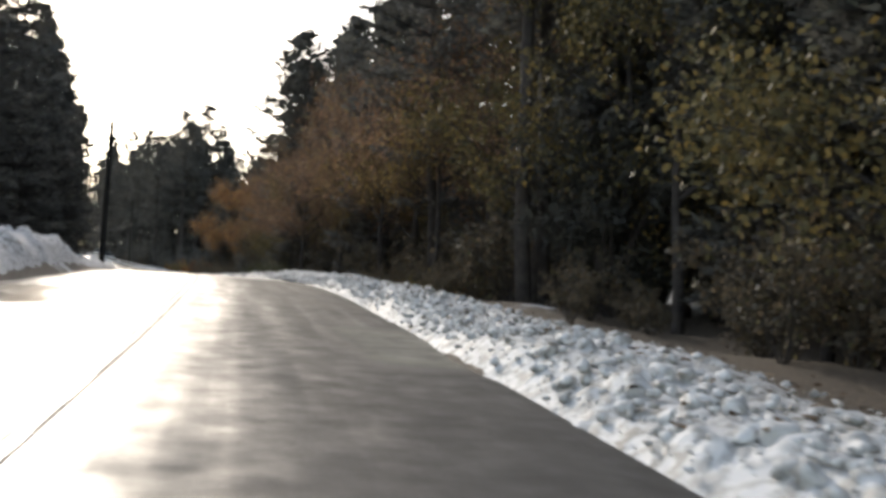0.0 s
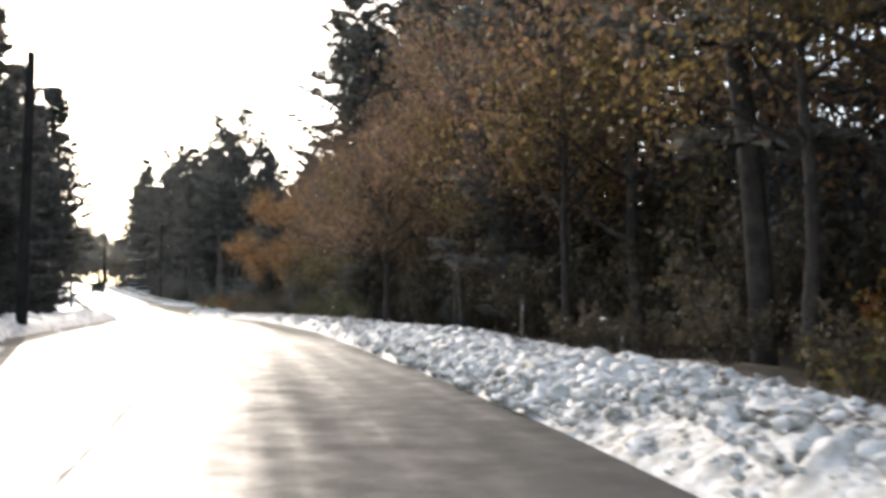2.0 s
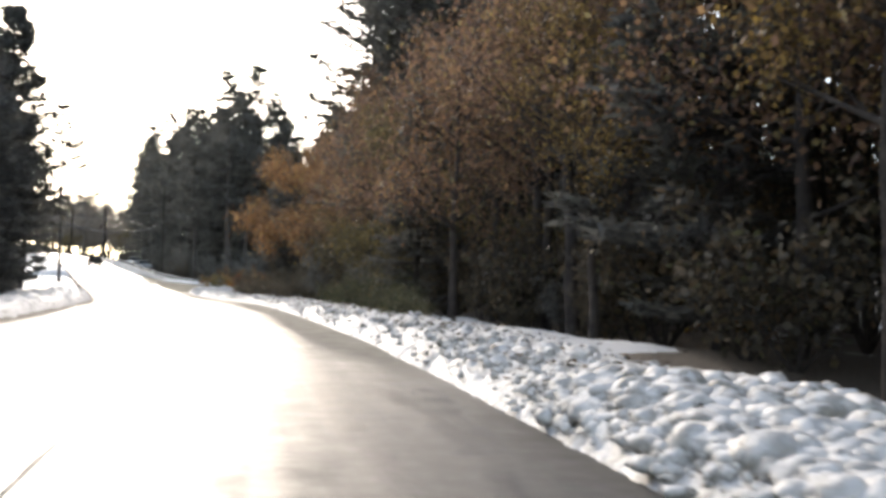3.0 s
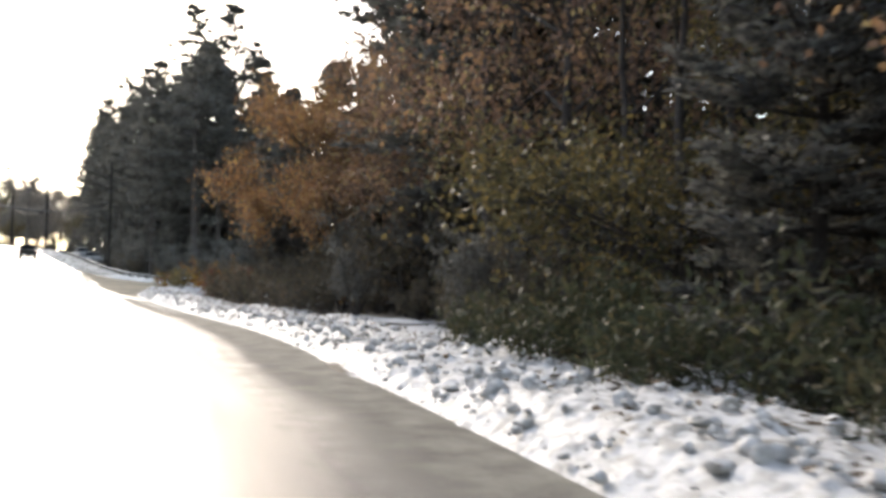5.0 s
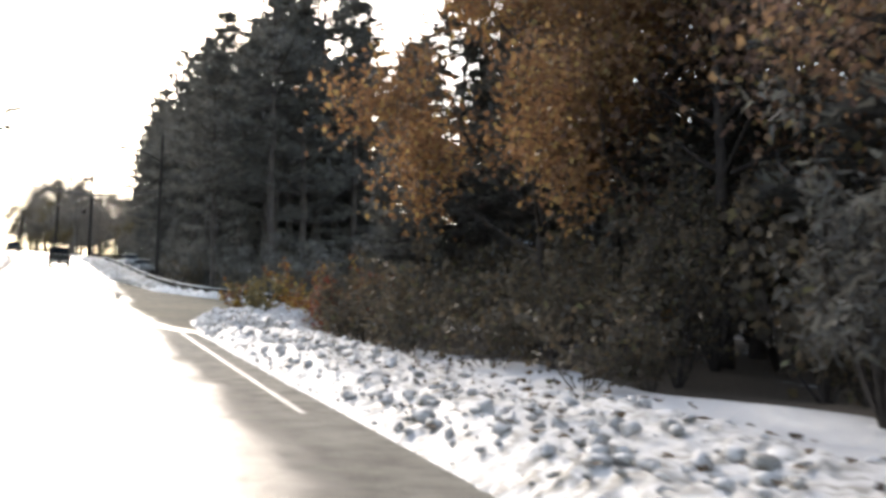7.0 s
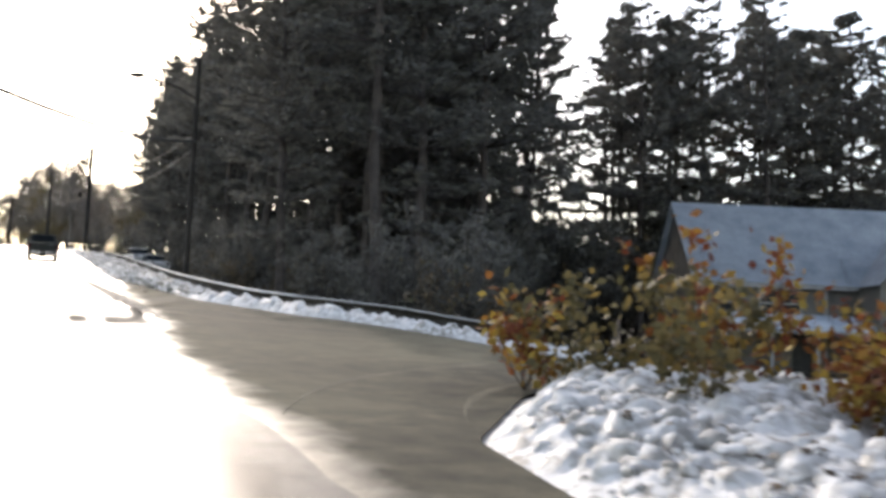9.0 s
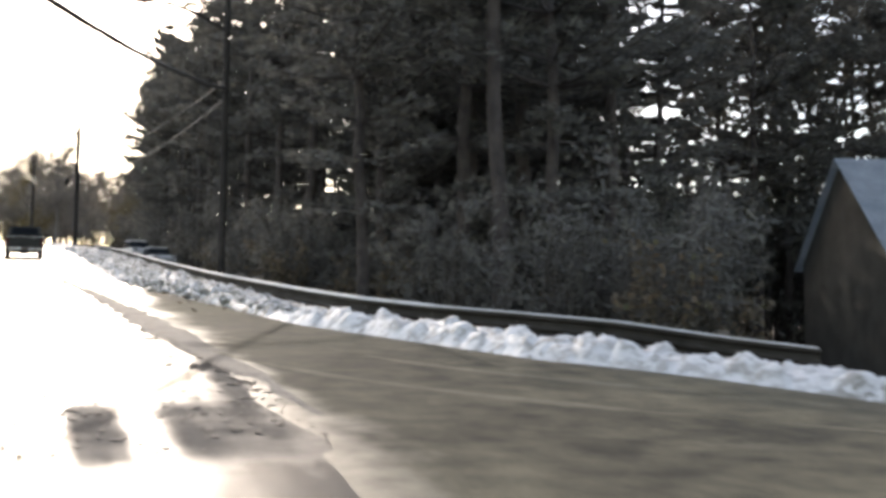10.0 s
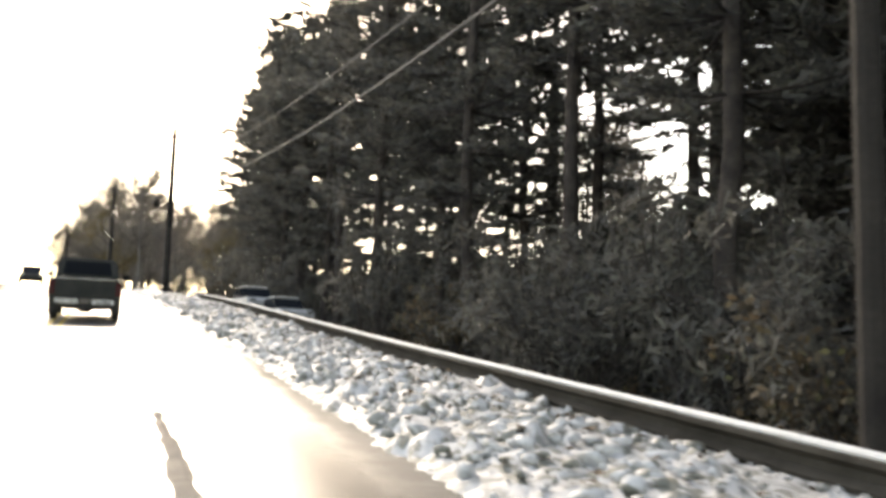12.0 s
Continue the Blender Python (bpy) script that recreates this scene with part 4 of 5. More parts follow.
    for k in range(26):
        plant(random.choice([THICKET[0], OAKS[2], BARE[0]]), -105 + 1.6 * k + random.uniform(-1, 1), 440 + random.uniform(-12, 18), random.uniform(0.7, 1.0) * (1.2 - 0.02 * k))
    for k in range(34):
        y = random.uniform(245, 330)
        plant(random.choice([THICKET[1], BARE[0], OAKS[2]]), float(road_x(y)) + random.uniform(6, 26), y, random.uniform(0.7, 1.0))
    for x, y, k in ((2.4, 114.6, 0.55), (2.9, 112.4, 0.55), (3.6, 116.4, 0.65), (4.2, 113.6, 0.8), (4.4, 118.2, 0.7), (5.6, 115.4, 1.0), (3.4, 110.4, 0.6)):
        plant(random.choice([SHRUBS[0], SHRUBS[1]]), x, y, k)
    # undergrowth
    random.seed(105)
    for k in range(76):
        y = random.uniform(-5, 116)
        x = float(road_x(y)) + random.uniform(8.2, 13.5)
        if float(in_street(np.array(x), np.array(y), 1.5)) < 0.02:
            plant(random.choice(SHRUBS[:2] + [SHRUBS[2]] * (1 if k % 4 == 0 else 0)), x, y, random.uniform(0.6, 1.2))
    for k in range(60):
        y = random.uniform(142, 235)
        x = float(road_x(y)) + random.uniform(8.0, 14)
        if not (y < 165 and x > 0.5 * (y - 130) - 3) and math.hypot(x + 12.8, y - 196) > 6.5:
            plant(random.choice([SHRUBS[0], SHRUBS[1], THICKET[0]]), x, y, random.uniform(0.6, 0.95))


build_woods()
for kind in PINES + THIN_PINES + OAKS + BARE + SHRUBS + THICKET + MASS + [DENSE, MAPLE, YELLOW, GOLDEN, JUNIPER]:
    if kind.name not in used:
        for child in list(kind.children):
            bpy.data.objects.remove(child)
        bpy.data.objects.remove(kind)

# ---- things ----
def box(bm, cx, cy, cz, sx, sy, sz, bevel=0.0):
    g = bmesh.ops.create_cube(bm, size=1.0, matrix=Matrix.Translation((cx, cy, cz)) @ Matrix.Diagonal((sx, sy, sz, 1)))
    if bevel:
        es = list({e for v in g["verts"] for e in v.link_edges})
        bmesh.ops.bevel(bm, geom=es, offset=bevel, segments=2, affect="EDGES")


def block(name, c, s, mat, parent, bevel=0.01, label=""):
    bm = bmesh.new()
    box(bm, *c, *s, bevel)
    return part(name, bm, mat, parent, label)


def rod(name, pts, rad, mat, parent, sides=8, label="", cap=True):
    pts = np.asarray(pts, float)
    rads = np.full(len(pts), rad) if np.isscalar(rad) else np.asarray(rad)
    v, f = tube(pts, rads, sides)
    n = len(v)
    faces = f.tolist() + ([list(range(sides))[::-1], list(range(n - sides, n))] if cap else [])
    return tagged(mesh_ob(name, v, faces, [mat], parent, False), label)


M_POLE = surface("weathered_pole_wood", (0.016, 0.014, 0.013), (0.04, 0.035, 0.03), 1.5, (0.8, 1.0), 16, 0.6, 0, 0.02, 0.15)
M_STEEL = surface("galvanised_steel", (0.42, 0.43, 0.44), (0.6, 0.6, 0.6), 1.5, (0.3, 0.5), 12, 0.1, 0.8)
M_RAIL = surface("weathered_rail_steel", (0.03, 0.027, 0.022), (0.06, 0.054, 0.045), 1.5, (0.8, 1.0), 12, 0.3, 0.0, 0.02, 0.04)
M_RAILPOST = surface("weathered_rail_post", (0.10, 0.085, 0.07), (0.2, 0.17, 0.14), 2.0, (0.8, 1.0))
M_CABLE = surface("black_cable", (0.02, 0.02, 0.02), (0.04, 0.04, 0.04), 4, (0.5, 0.7), 8, 0)
M_TRUCK = surface("dark_truck_paint", (0.016, 0.016, 0.014), (0.034, 0.033, 0.028), 2.0, (0.5, 0.75), 10, 0.05, 0.0, 0.02, 0.25)
M_SILVER = surface("pale_car_paint", (0.30, 0.31, 0.31), (0.40, 0.40, 0.40), 2.0, (0.35, 0.5), 10, 0.03)
M_RUBBER = surface("tyre_rubber", (0.015, 0.015, 0.015), (0.03, 0.03, 0.03), 6, (0.7, 0.9), 10, 0.2)
M_CHROME = surface("worn_chrome", (0.5, 0.5, 0.5), (0.7, 0.7, 0.7), 3, (0.15, 0.35), 10, 0.05, 1.0)
M_LAMP_RED = surface("red_lamp_lens", (0.05, 0.010, 0.009), (0.08, 0.014, 0.011), 5, (0.15, 0.3), 8, 0)
M_SIDING = surface("weathered_clapboard", (0.075, 0.07, 0.06), (0.12, 0.112, 0.098), 1.2, (0.7, 0.9), 14, 0.3)
M_TRIM = surface("white_trim_paint", (0.16, 0.16, 0.155), (0.24, 0.24, 0.23), 2, (0.5, 0.7))
# roof snow with the slope's shade put into a darker, bluish colour
M_ROOF = surface("shaded_roof_snow", (0.20, 0.24, 0.28), (0.34, 0.38, 0.42), 0.9, (0.5, 0.8), 10, 0.4)
M_STICK = surface("dead_branch", (0.05, 0.04, 0.03), (0.10, 0.08, 0.06), 3, (0.8, 1.0))


def glass(name, tint, rough=0.05):
    m, n, l, b = material(name)
    b.inputs["Base Color"].default_value = (*tint, 1)
    b.inputs["Roughness"].default_value = rough
    b.inputs["Specular IOR Level"].default_value = 0.05
    return m


M_GLASS = glass("dark_window_glass", (0.012, 0.014, 0.017))


def place(x, y, dz=0.0):
    return float(land(np.array(float(x)), np.array(float(y)))) + dz


def build_truck(x, y, turn):
    """A compact pickup, tail towards the following traffic; its y points ahead."""
    z = float(road_z(y)) + 0.03
    pitch = math.degrees(math.atan(0.088))
    t = empty("pickup_truck", "dark compact pickup truck driving ahead in the lane", "truck", pose(x, y, z, pitch, 0, turn))
    w = 1.72
    # bed, open at the top
    block("tailgate", (0, 0.05, 0.80), (w - 0.12, 0.08, 0.46), M_TRUCK, t, 0.02, "dark tailgate with a pale top edge")
    block("tailgate_cap", (0, 0.05, 1.045), (w - 0.10, 0.10, 0.03), M_CHROME, t, 0.008, "bright top edge of the tailgate")
    for s in (-1, 1):
        block("bed_side", (s * (w / 2 - 0.05), 1.0, 0.78), (0.10, 1.95, 0.54), M_TRUCK, t, 0.03)
        block("tail_lamp", (s * (w / 2 - 0.09), -0.005, 0.82), (0.13, 0.04, 0.34), M_LAMP_RED, t, 0.01, "red tail lamp")
    block("bed_floor", (0, 1.0, 0.58), (w - 0.2, 1.9, 0.06), M_TRUCK, t)
    # cab with sloping glass
    bm = bmesh.new()
    low, high = (w / 2 - 0.02), (w / 2 - 0.17)
    ring = [(-low, 2.02, 0.52), (low, 2.02, 0.52), (low, 4.9, 0.52), (-low, 4.9, 0.52)]
    belt = [(-low, 2.02, 1.08), (low, 2.02, 1.08), (low, 4.9, 0.95), (-low, 4.9, 0.95)]
    a, b = [bm.verts.new(p) for p in ring], [bm.verts.new(p) for p in belt]
    for i in range(4):
        j = (i + 1) % 4
        bm.faces.new((a[i], a[j], b[j], b[i]))
    bm.faces.new(b)
    bm.faces.new(a[::-1])
    bmesh.ops.bevel(bm, geom=list(bm.edges), offset=0.05, segments=2, affect="EDGES")
    part("body", bm, M_TRUCK, t)
    bm = bmesh.new()
    lo = [bm.verts.new(p) for p in ((-low + .03, 2.05, 1.07), (low - .03, 2.05, 1.07), (low - .03, 3.75, 1.03), (-low + .03, 3.75, 1.03))]
    hi = [bm.verts.new(p) for p in ((-high, 2.18, 1.58), (high, 2.18, 1.58), (high, 3.2, 1.56), (-high, 3.2, 1.56))]
    for i in range(4):
        j = (i + 1) % 4
        bm.faces.new((lo[i], lo[j], hi[j], hi[i]))
    bm.faces.new(hi)
    bmesh.ops.bevel(bm, geom=list(bm.edges), offset=0.04, segments=2, affect="EDGES")
    cab = part("cab", bm, M_TRUCK, t)
    bm = bmesh.new()
    bm.faces.new([bm.verts.new(p) for p in ((-0.62, 2.04, 1.14), (0.62, 2.04, 1.14), (0.56, 2.135, 1.49), (-0.56, 2.135, 1.49))])
    bmesh.ops.solidify(bm, geom=list(bm.faces), thickness=0.02)
    part("rear_window", bm, M_GLASS, cab, "dark rear window")
    for s in (-1, 1):
        block("side_window", (s * (w / 2 - 0.10), 2.85, 1.30), (0.03, 1.0, 0.32), M_GLASS, cab)
        block("mirror", (s * (w / 2 + 0.14), 3.55, 1.12), (0.20, 0.07, 0.14), M_TRUCK, t, 0.02, "side mirror")
    bumper = block("rear_bumper", (0, -0.06, 0.45), (w - 0.06, 0.10, 0.24), M_TRUCK, t, 0.03, "dark rear bumper with chrome steps")
    for s in (-1, 1):
        block("bumper_step", (s * 0.42, -0.125, 0.49), (0.54, 0.05, 0.13), M_CHROME, bumper, 0.02, "worn chrome step pad")
        block("mud_flap", (s * 0.74, 0.52, 0.34), (0.24, 0.02, 0.34), M_RUBBER, t, 0.005)
    block("number_plate", (0, -0.118, 0.50), (0.22, 0.012, 0.12), M_RAILPOST, t, 0.002, "dull blank plate")
    block("hitch", (0, -0.05, 0.36), (0.12, 0.2, 0.1), M_RUBBER, t)
    block("chassis", (0, 2.3, 0.40), (0.9, 4.4, 0.14), M_RUBBER, t)
    block("differential", (0, 1.0, 0.31), (0.40, 0.34, 0.26), M_RUBBER, t, 0.06)
    # dark block added to keep the shaded space below the truck dark
    block("dark_underblock", (0.0, 2.1, 0.36), (1.15, 0.9, 0.26), M_RUBBER, t, 0.05)
    rod("axle", [(-0.7, 1.0, 0.34), (0.7, 1.0, 0.34)], 0.06, M_RUBBER, t)
    for s in (-1, 1):
        for yy in (1.0, 4.1):
            tyre = rod("tyre", [(s * 0.64, yy, 0.34), (s * 0.67, yy, 0.34), (s * 0.82, yy, 0.34), (s * 0.85, yy, 0.34)], [0.28, 0.34, 0.34, 0.28], M_RUBBER, t, 24)
            rod("rim", [(s * 0.80, yy, 0.34), (s * 0.856, yy, 0.34)], [0.18, 0.17], M_STEEL, tyre, 16)
    return t


build_truck(*on_road(-0.82, 174.8), math.degrees(-float(road_turn(177))))


def build_car(x, y, turn, z=None, label="dark oncoming car far up the road", snow=False):
    paint = M_SILVER if snow else M_TRUCK
    z, tip = (float(road_z(y)) + 0.03, math.degrees(math.atan(-0.06))) if z is None else (z, 0)
    c = empty("car", label, "car", pose(x, y, z, tip, 0, turn))
    for name, sect, wid, mat in (("body", [(-2.1, .25), (2.1, .25), (2.15, .6), (1.9, .82), (-2.0, .9), (-2.15, .6)], 0.86, paint), ("cabin", [(-1.5, .88), (1.1, .84), (0.45, 1.38), (-1.0, 1.40)], 0.70, M_GLASS)):
        bm = bmesh.new()
        a = [bm.verts.new((-wid, p, q)) for p, q in sect]
        b = [bm.verts.new((wid, p, q)) for p, q in sect]
        n = len(sect)
        bm.faces.new(a)
        bm.faces.new(b[::-1])
        for i in range(n):
            bm.faces.new((a[i], b[i], b[(i + 1) % n], a[(i + 1) % n]))
        bmesh.ops.recalc_face_normals(bm, faces=list(bm.faces))
        bmesh.ops.bevel(bm, geom=list(bm.edges), offset=0.06, segments=2, affect="EDGES")
        part(name, bm, mat, c)
    block("roof", (0, -0.28, 1.40), (1.3, 1.4, 0.04), paint, c, 0.015)
    if snow:
        block("roof_snow", (0, -0.28, 1.455), (1.24, 1.34, 0.07), M_SNOW_CLEAN, c, 0.03, "thin snow left on the roof")
    for s in (-1, 1):
        block("headlight", (s * 0.62, 2.08, 0.66), (0.3, 0.08, 0.14), M_CHROME, c, 0.02)
        for yy in (-1.3, 1.35):
            tyre = rod("tyre", [(s * 0.68, yy, 0.31), (s * 0.86, yy, 0.31)], 0.31, M_RUBBER, c, 20)
            rod("rim", [(s * 0.84, yy, 0.31), (s * 0.872, yy, 0.31)], 0.19, M_STEEL, tyre, 12)


build_car(*on_road(-3.0, 228), 180 - math.degrees(float(road_turn(228))))


for x, y in ((-13.9, 201.4), (-12.2, 198.6)):
    build_car(x, y, 200, place(x, y, 0.0), "parked grey car with snow on its roof below the guardrail", True)


def rail_line():
    pts = [on_road(4.9, y) for y in np.arange(203, 149.9, -3.81)]
    pts += [(-4.1, 145.6), (-2.0, 142.6), (1.0, 140.6), (4.2, 139.4)]
    curve = np.array(pts, float)
    for _ in range(2):  # round the corners of the turn
        cut = [curve[0]]
        for a, b in zip(curve[:-1], curve[1:]):
            cut += [a * 0.75 + b * 0.25, a * 0.25 + b * 0.75] if b[1] < 156 else [b]
        curve = np.array(cut + [curve[-1]])
    keep = [curve[0]]
    for p in curve[1:]:
        if np.linalg.norm(p - keep[-1]) > 1.2:
            keep.append(p)
    return [(float(x), float(y)) for x, y in keep]


def build_guardrail():
    pts = rail_line()
    g = empty("guardrail", "galvanised steel guardrail on wooden posts behind the snow bank", "guardrail")
    prof = [(0.0, 0.155), (0.07, 0.12), (0.08, 0.085), (0.0, 0.03), (0.0, -0.03), (0.08, -0.085), (0.07, -0.12), (0.0, -0.155)]

    for (x0, y0), (x1, y1) in zip(pts[:-1], pts[1:]):
        d = Vector((x1 - x0, y1 - y0, 0)).normalized()
        out = Vector((-d.y, d.x, 0))
        if out.x > 0:
            out = -out
        vs = []
        for x, y, e in ((x0, y0, -0.04), (x1, y1, 0.04)):
            for thick in (0.0, -0.012):
                for o, h in prof:
                    p = Vector((x, y, rail_z(x, y) - 0.155 + h)) + out * (o + thick) + d * e
                    vs.append(p[:])
        fs = []
        for i in range(7):
            fs += [(i, i + 1, 16 + i + 1, 16 + i), (8 + i + 1, 8 + i, 24 + i, 24 + i + 1)]
        fs += [(0, 16, 24, 8), (7, 15, 31, 23)]
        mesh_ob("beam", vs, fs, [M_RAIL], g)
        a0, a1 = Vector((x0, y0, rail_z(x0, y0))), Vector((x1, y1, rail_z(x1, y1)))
        # ridge widened where x0 < -3, so its shape carries the sunlit top edge
        rod("snow_cap", [a0 + out * 0.02, (a0 + a1) / 2 + out * 0.02, a1 + out * 0.02], 0.034 if x0 < -3 else 0.018, M_SNOW_CLEAN, g, 8, "thin ridge of snow, thickened to carry the rail's lit edge")
        for k in (0.0, 0.5) if math.hypot(x1 - x0, y1 - y0) > 2.8 else (0.0,):
            x, y = x0 + (x1 - x0) * k, y0 + (y1 - y0) * k
            zt = rail_z(x, y) + 0.02 + 0.09 * (int(x * 7 + y * 3) % 3 == 0)
            c = Vector((x, y, 0)) - out * 0.11
            bm = bmesh.new()
            box(bm, 0, 0, 0, 0.16, 0.2, 1.6, 0.012)
            bm.transform(Matrix.Translation((c.x, c.y, zt - 0.8)) @ Matrix.Rotation(math.atan2(d.y, d.x), 4, "Z"))
            part("post", bm, M_RAILPOST, g)


def rail_z(x, y):
    s = float(step(150, 138, np.array(float(y))))
    return float(road_z(y)) + 0.25 - 0.06 * float(step(143, 150, np.array(float(y)))) - 0.2 * s - 0.35 * float(step(-0.5, 4.2, np.array(float(x)))) * (y < 145)


build_guardrail()


def build_pole(x, y, top, label, lamp=None, dip=0.3, arms=0, thick=0.115):
    z = place(x, y, -dip)
    p = empty("utility_pole", label, "utility pole", pose(x, y, z), "poles along the road")
    h = top - z
    rod("pole", [(0, 0, 0), (0, 0, h * 0.5), (0, 0, h)], [thick, thick * 0.9, thick * 0.75], M_POLE, p, 10)
    a = block("crossarm", (0, 0.12, h - 0.5), (2.0, 0.09, 0.11), M_POLE, p, 0.008) if arms else None
    if arms:
        for k in (-0.9, -0.45, 0.45, 0.9):
            rod("insulator", [(k, 0.12, h - 0.44), (k, 0.12, h - 0.36), (k, 0.12, h - 0.28)], [0.03, 0.05, 0.025], M_STEEL, a, 8)
    rod("transformer", [(0.0, -0.34, h - 2.6), (0, -0.34, h - 2.55), (0, -0.34, h - 1.9), (0, -0.34, h - 1.85)], [0.12, 0.19, 0.19, 0.12], M_STEEL, p, 14) if arms > 1 else None
    if arms:
        hood = rod("lamp_bracket", [(0, 0, h * 0.60), (-0.5, 0, h * 0.60 - 0.1), (-0.75, 0, h * 0.60 - 0.3)], 0.04, M_POLE, p, 6)
        rod("lamp_hood", [(-0.75, 0, h * 0.60 - 0.22), (-0.78, 0, h * 0.60 - 0.5), (-0.8, 0, h * 0.60 - 0.72)], [0.08, 0.22, 0.12], M_RAIL, hood, 10)
    if lamp:
        arm = rod("lamp_arm", [(0, 0, lamp[0]), (-0.8, 0, lamp[0] + 0.45), (-1.7, 0, lamp[0] + 0.75), (-2.3, 0, lamp[0] + 0.85)], 0.06, M_POLE, p, 8, "curved steel lamp arm")
        v, f = tube([(-2.2, 0, lamp[0] + 0.86), (-2.35, 0, lamp[0] + 0.87), (-2.7, 0, lamp[0] + 0.86), (-2.95, 0, lamp[0] + 0.83)], [0.05, 0.12, 0.13, 0.04], 10)
        head = mesh_ob("lamp_head", v, f, [M_RAIL], arm)
        rod("lens", [(-2.55, 0, lamp[0] + 0.80), (-2.55, 0, lamp[0] + 0.70)], [0.11, 0.07], M_TRIM, head, 10)
    return p


def wire(a, b, sag, rad, label):
    t = np.linspace(0, 1, 25)
    p = np.outer(1 - t, a) + np.outer(t, b)
    p[:, 2] -= sag * 4 * t * (1 - t)
    ob = rod("overhead_wire", p, rad, M_CABLE, None, 5)
    tagged(ob, label, "cable", "overhead wires")


build_pole(-3.5, 52.8, 10.1, "weathered wooden utility pole beside the far kerb", None, 0.3, 0, 0.15)
build_pole(-14.0, 100.0, 13.2, "wooden utility pole on the far roadside", None, 0.3, 0, 0.15)
build_pole(-6.5, 156.0, 18.3, "tall wooden utility pole with a street lamp arm behind the guardrail", (8.3,))
build_pole(-19.3, 207.4, 23.1, "wooden utility pole at the end of the guardrail", None, 0.3, 1, 0.19)
build_pole(-30.5, 246, 26.5, "distant wooden utility pole up the hill", None, 0.3, 0, 0.19)
build_pole(-46.0, 292, 30.0, "distant wooden utility pole near the crest", None, 0.3, 0, 0.19)
LINE = [(-3.5, 52.8, 9.6), (-14.0, 100.0, 12.7), (-6.5, 156.0, 17.8), (-19.3, 207.4, 22.6), (-30.5, 246, 26.0), (-46, 292, 29.5)]
for k, (a, b) in enumerate(zip(LINE[:-1], LINE[1:])):
    for off, da, db, sag, rad in ((0.0, -0.7, -3.2, 2.3, 0.058) if k == 1 else (0.0, -3.5, -2.6, 1.2, 0.024), (-0.3, 0.05, 0.05, 0.9, 0.010), (0.0, -2.9, -1.6, 0.9, 0.018)):
        wire((a[0] + off, a[1], a[2] + da), (b[0] + off, b[1], b[2] + db), sag, rad, "black overhead wire sagging between poles")


# ---- house beyond the side street ----
def build_house():
    """Local x along the ridge, y back from the street, z up; origin at the front left corner."""
    ang = math.degrees(math.atan2(-0.156, 0.988))
    h = empty("house", "two-storey house with snow-covered roof and front porch in shade", "house", pose(17.08, 156.45, 5.45, 0, 0, ang))
    L, D, eave, ridge = 13.0, 8.0, 4.65, 8.65
    # walls: front with openings, gable ends, back
    wins = [(1.05, 1.0), (3.0, 1.0), (4.15, 1.0), (8.0, 1.0), (10.5, 1.0)]
    holes = [(x, 2.75, 0.85, 1.35) for x, _ in wins] + [(1.2, 0.5, 0.9, 1.3), (4.6, 0.1, 1.0, 2.05), (8.4, 0.5, 0.9, 1.3)]
    mesh_ob("wall", *slab_with_holes(L, eave, holes), [M_SIDING], h)
    for x, _ in wins:
        window(h, x, 2.75, 0.85, 1.35)
    for x in (1.2, 8.4):
        window(h, x, 0.5, 0.9, 1.3)
    block("front_door", (5.1, 0.10, 1.12), (0.94, 0.05, 2.0), M_TRUCK, h, 0.01, "dark front door")
    for x in (0.0, L - 0.2):
        v = [(x, 0.2, 0), (x, D, 0), (x, D, eave), (x, D / 2, ridge), (x, 0.2, eave + 0.2)]
        v2 = [(a + 0.2, b, c) for a, b, c in v]
        f = [[0, 1, 2, 3, 4][::-1], [5, 6, 7, 8, 9]] + [[i, (i + 1) % 5, 5 + (i + 1) % 5, 5 + i] for i in range(5)]
        mesh_ob("wall", v + v2, f, [M_SIDING], h)
    block("wall", (L / 2, D - 0.1, eave / 2), (L - 0.42, 0.19, eave), M_SIDING, h, 0)
    for k in range(22):
        z = 0.15 + k * 0.205
        cuts = sorted((x, x + w) for x, b, w, t in holes if b - 0.08 < z < b + t + 0.08)
        ends = [0.0] + [v for a, b in cuts for v in (a - 0.06, b + 0.06)] + [L]
        for a, b in zip(ends[::2], ends[1::2]):
            if b - a > 0.05:
                block("clapboard", ((a + b) / 2, -0.012, z), (b - a, 0.02, 0.02), M_SIDING, h, 0)
    for s in (0, 1):
        roof = bmesh.new()
        y0, y1 = (-0.35, D / 2) if s == 0 else (D + 0.35, D / 2)
        z0, z1 = eave - 0.30, ridge + 0.05
        q = [(-0.3, y0, z0), (L + 0.3, y0, z0), (L + 0.3, y1, z1), (-0.3, y1, z1)]
        roof.faces.new([roof.verts.new(p) for p in q])
        bmesh.ops.solidify(roof, geom=list(roof.faces), thickness=0.16 if s == 0 else -0.16)
        ro = part("roof", roof, M_ROOF, h, "roof slope under snow, its shade put into a bluish colour")
    block("eave_board", (L / 2, -0.37, eave - 0.42), (L + 0.6, 0.04, 0.18), M_TRIM, h, 0.005)
    for x in (-0.02, 6.2, L + 0.02):
        block("corner_board", (x, -0.03, eave / 2), (0.14, 0.08, eave), M_TRIM, h, 0.005)
    # porch
    bm = bmesh.new()
    q = [(0.5, -2.2, 1.95), (9.2, -2.2, 1.95), (9.0, 0.0, 2.6), (0.7, 0.0, 2.6)]
    lo, hi = [bm.verts.new(p) for p in q], [bm.verts.new((a, b, c + 0.38)) for a, b, c in q]
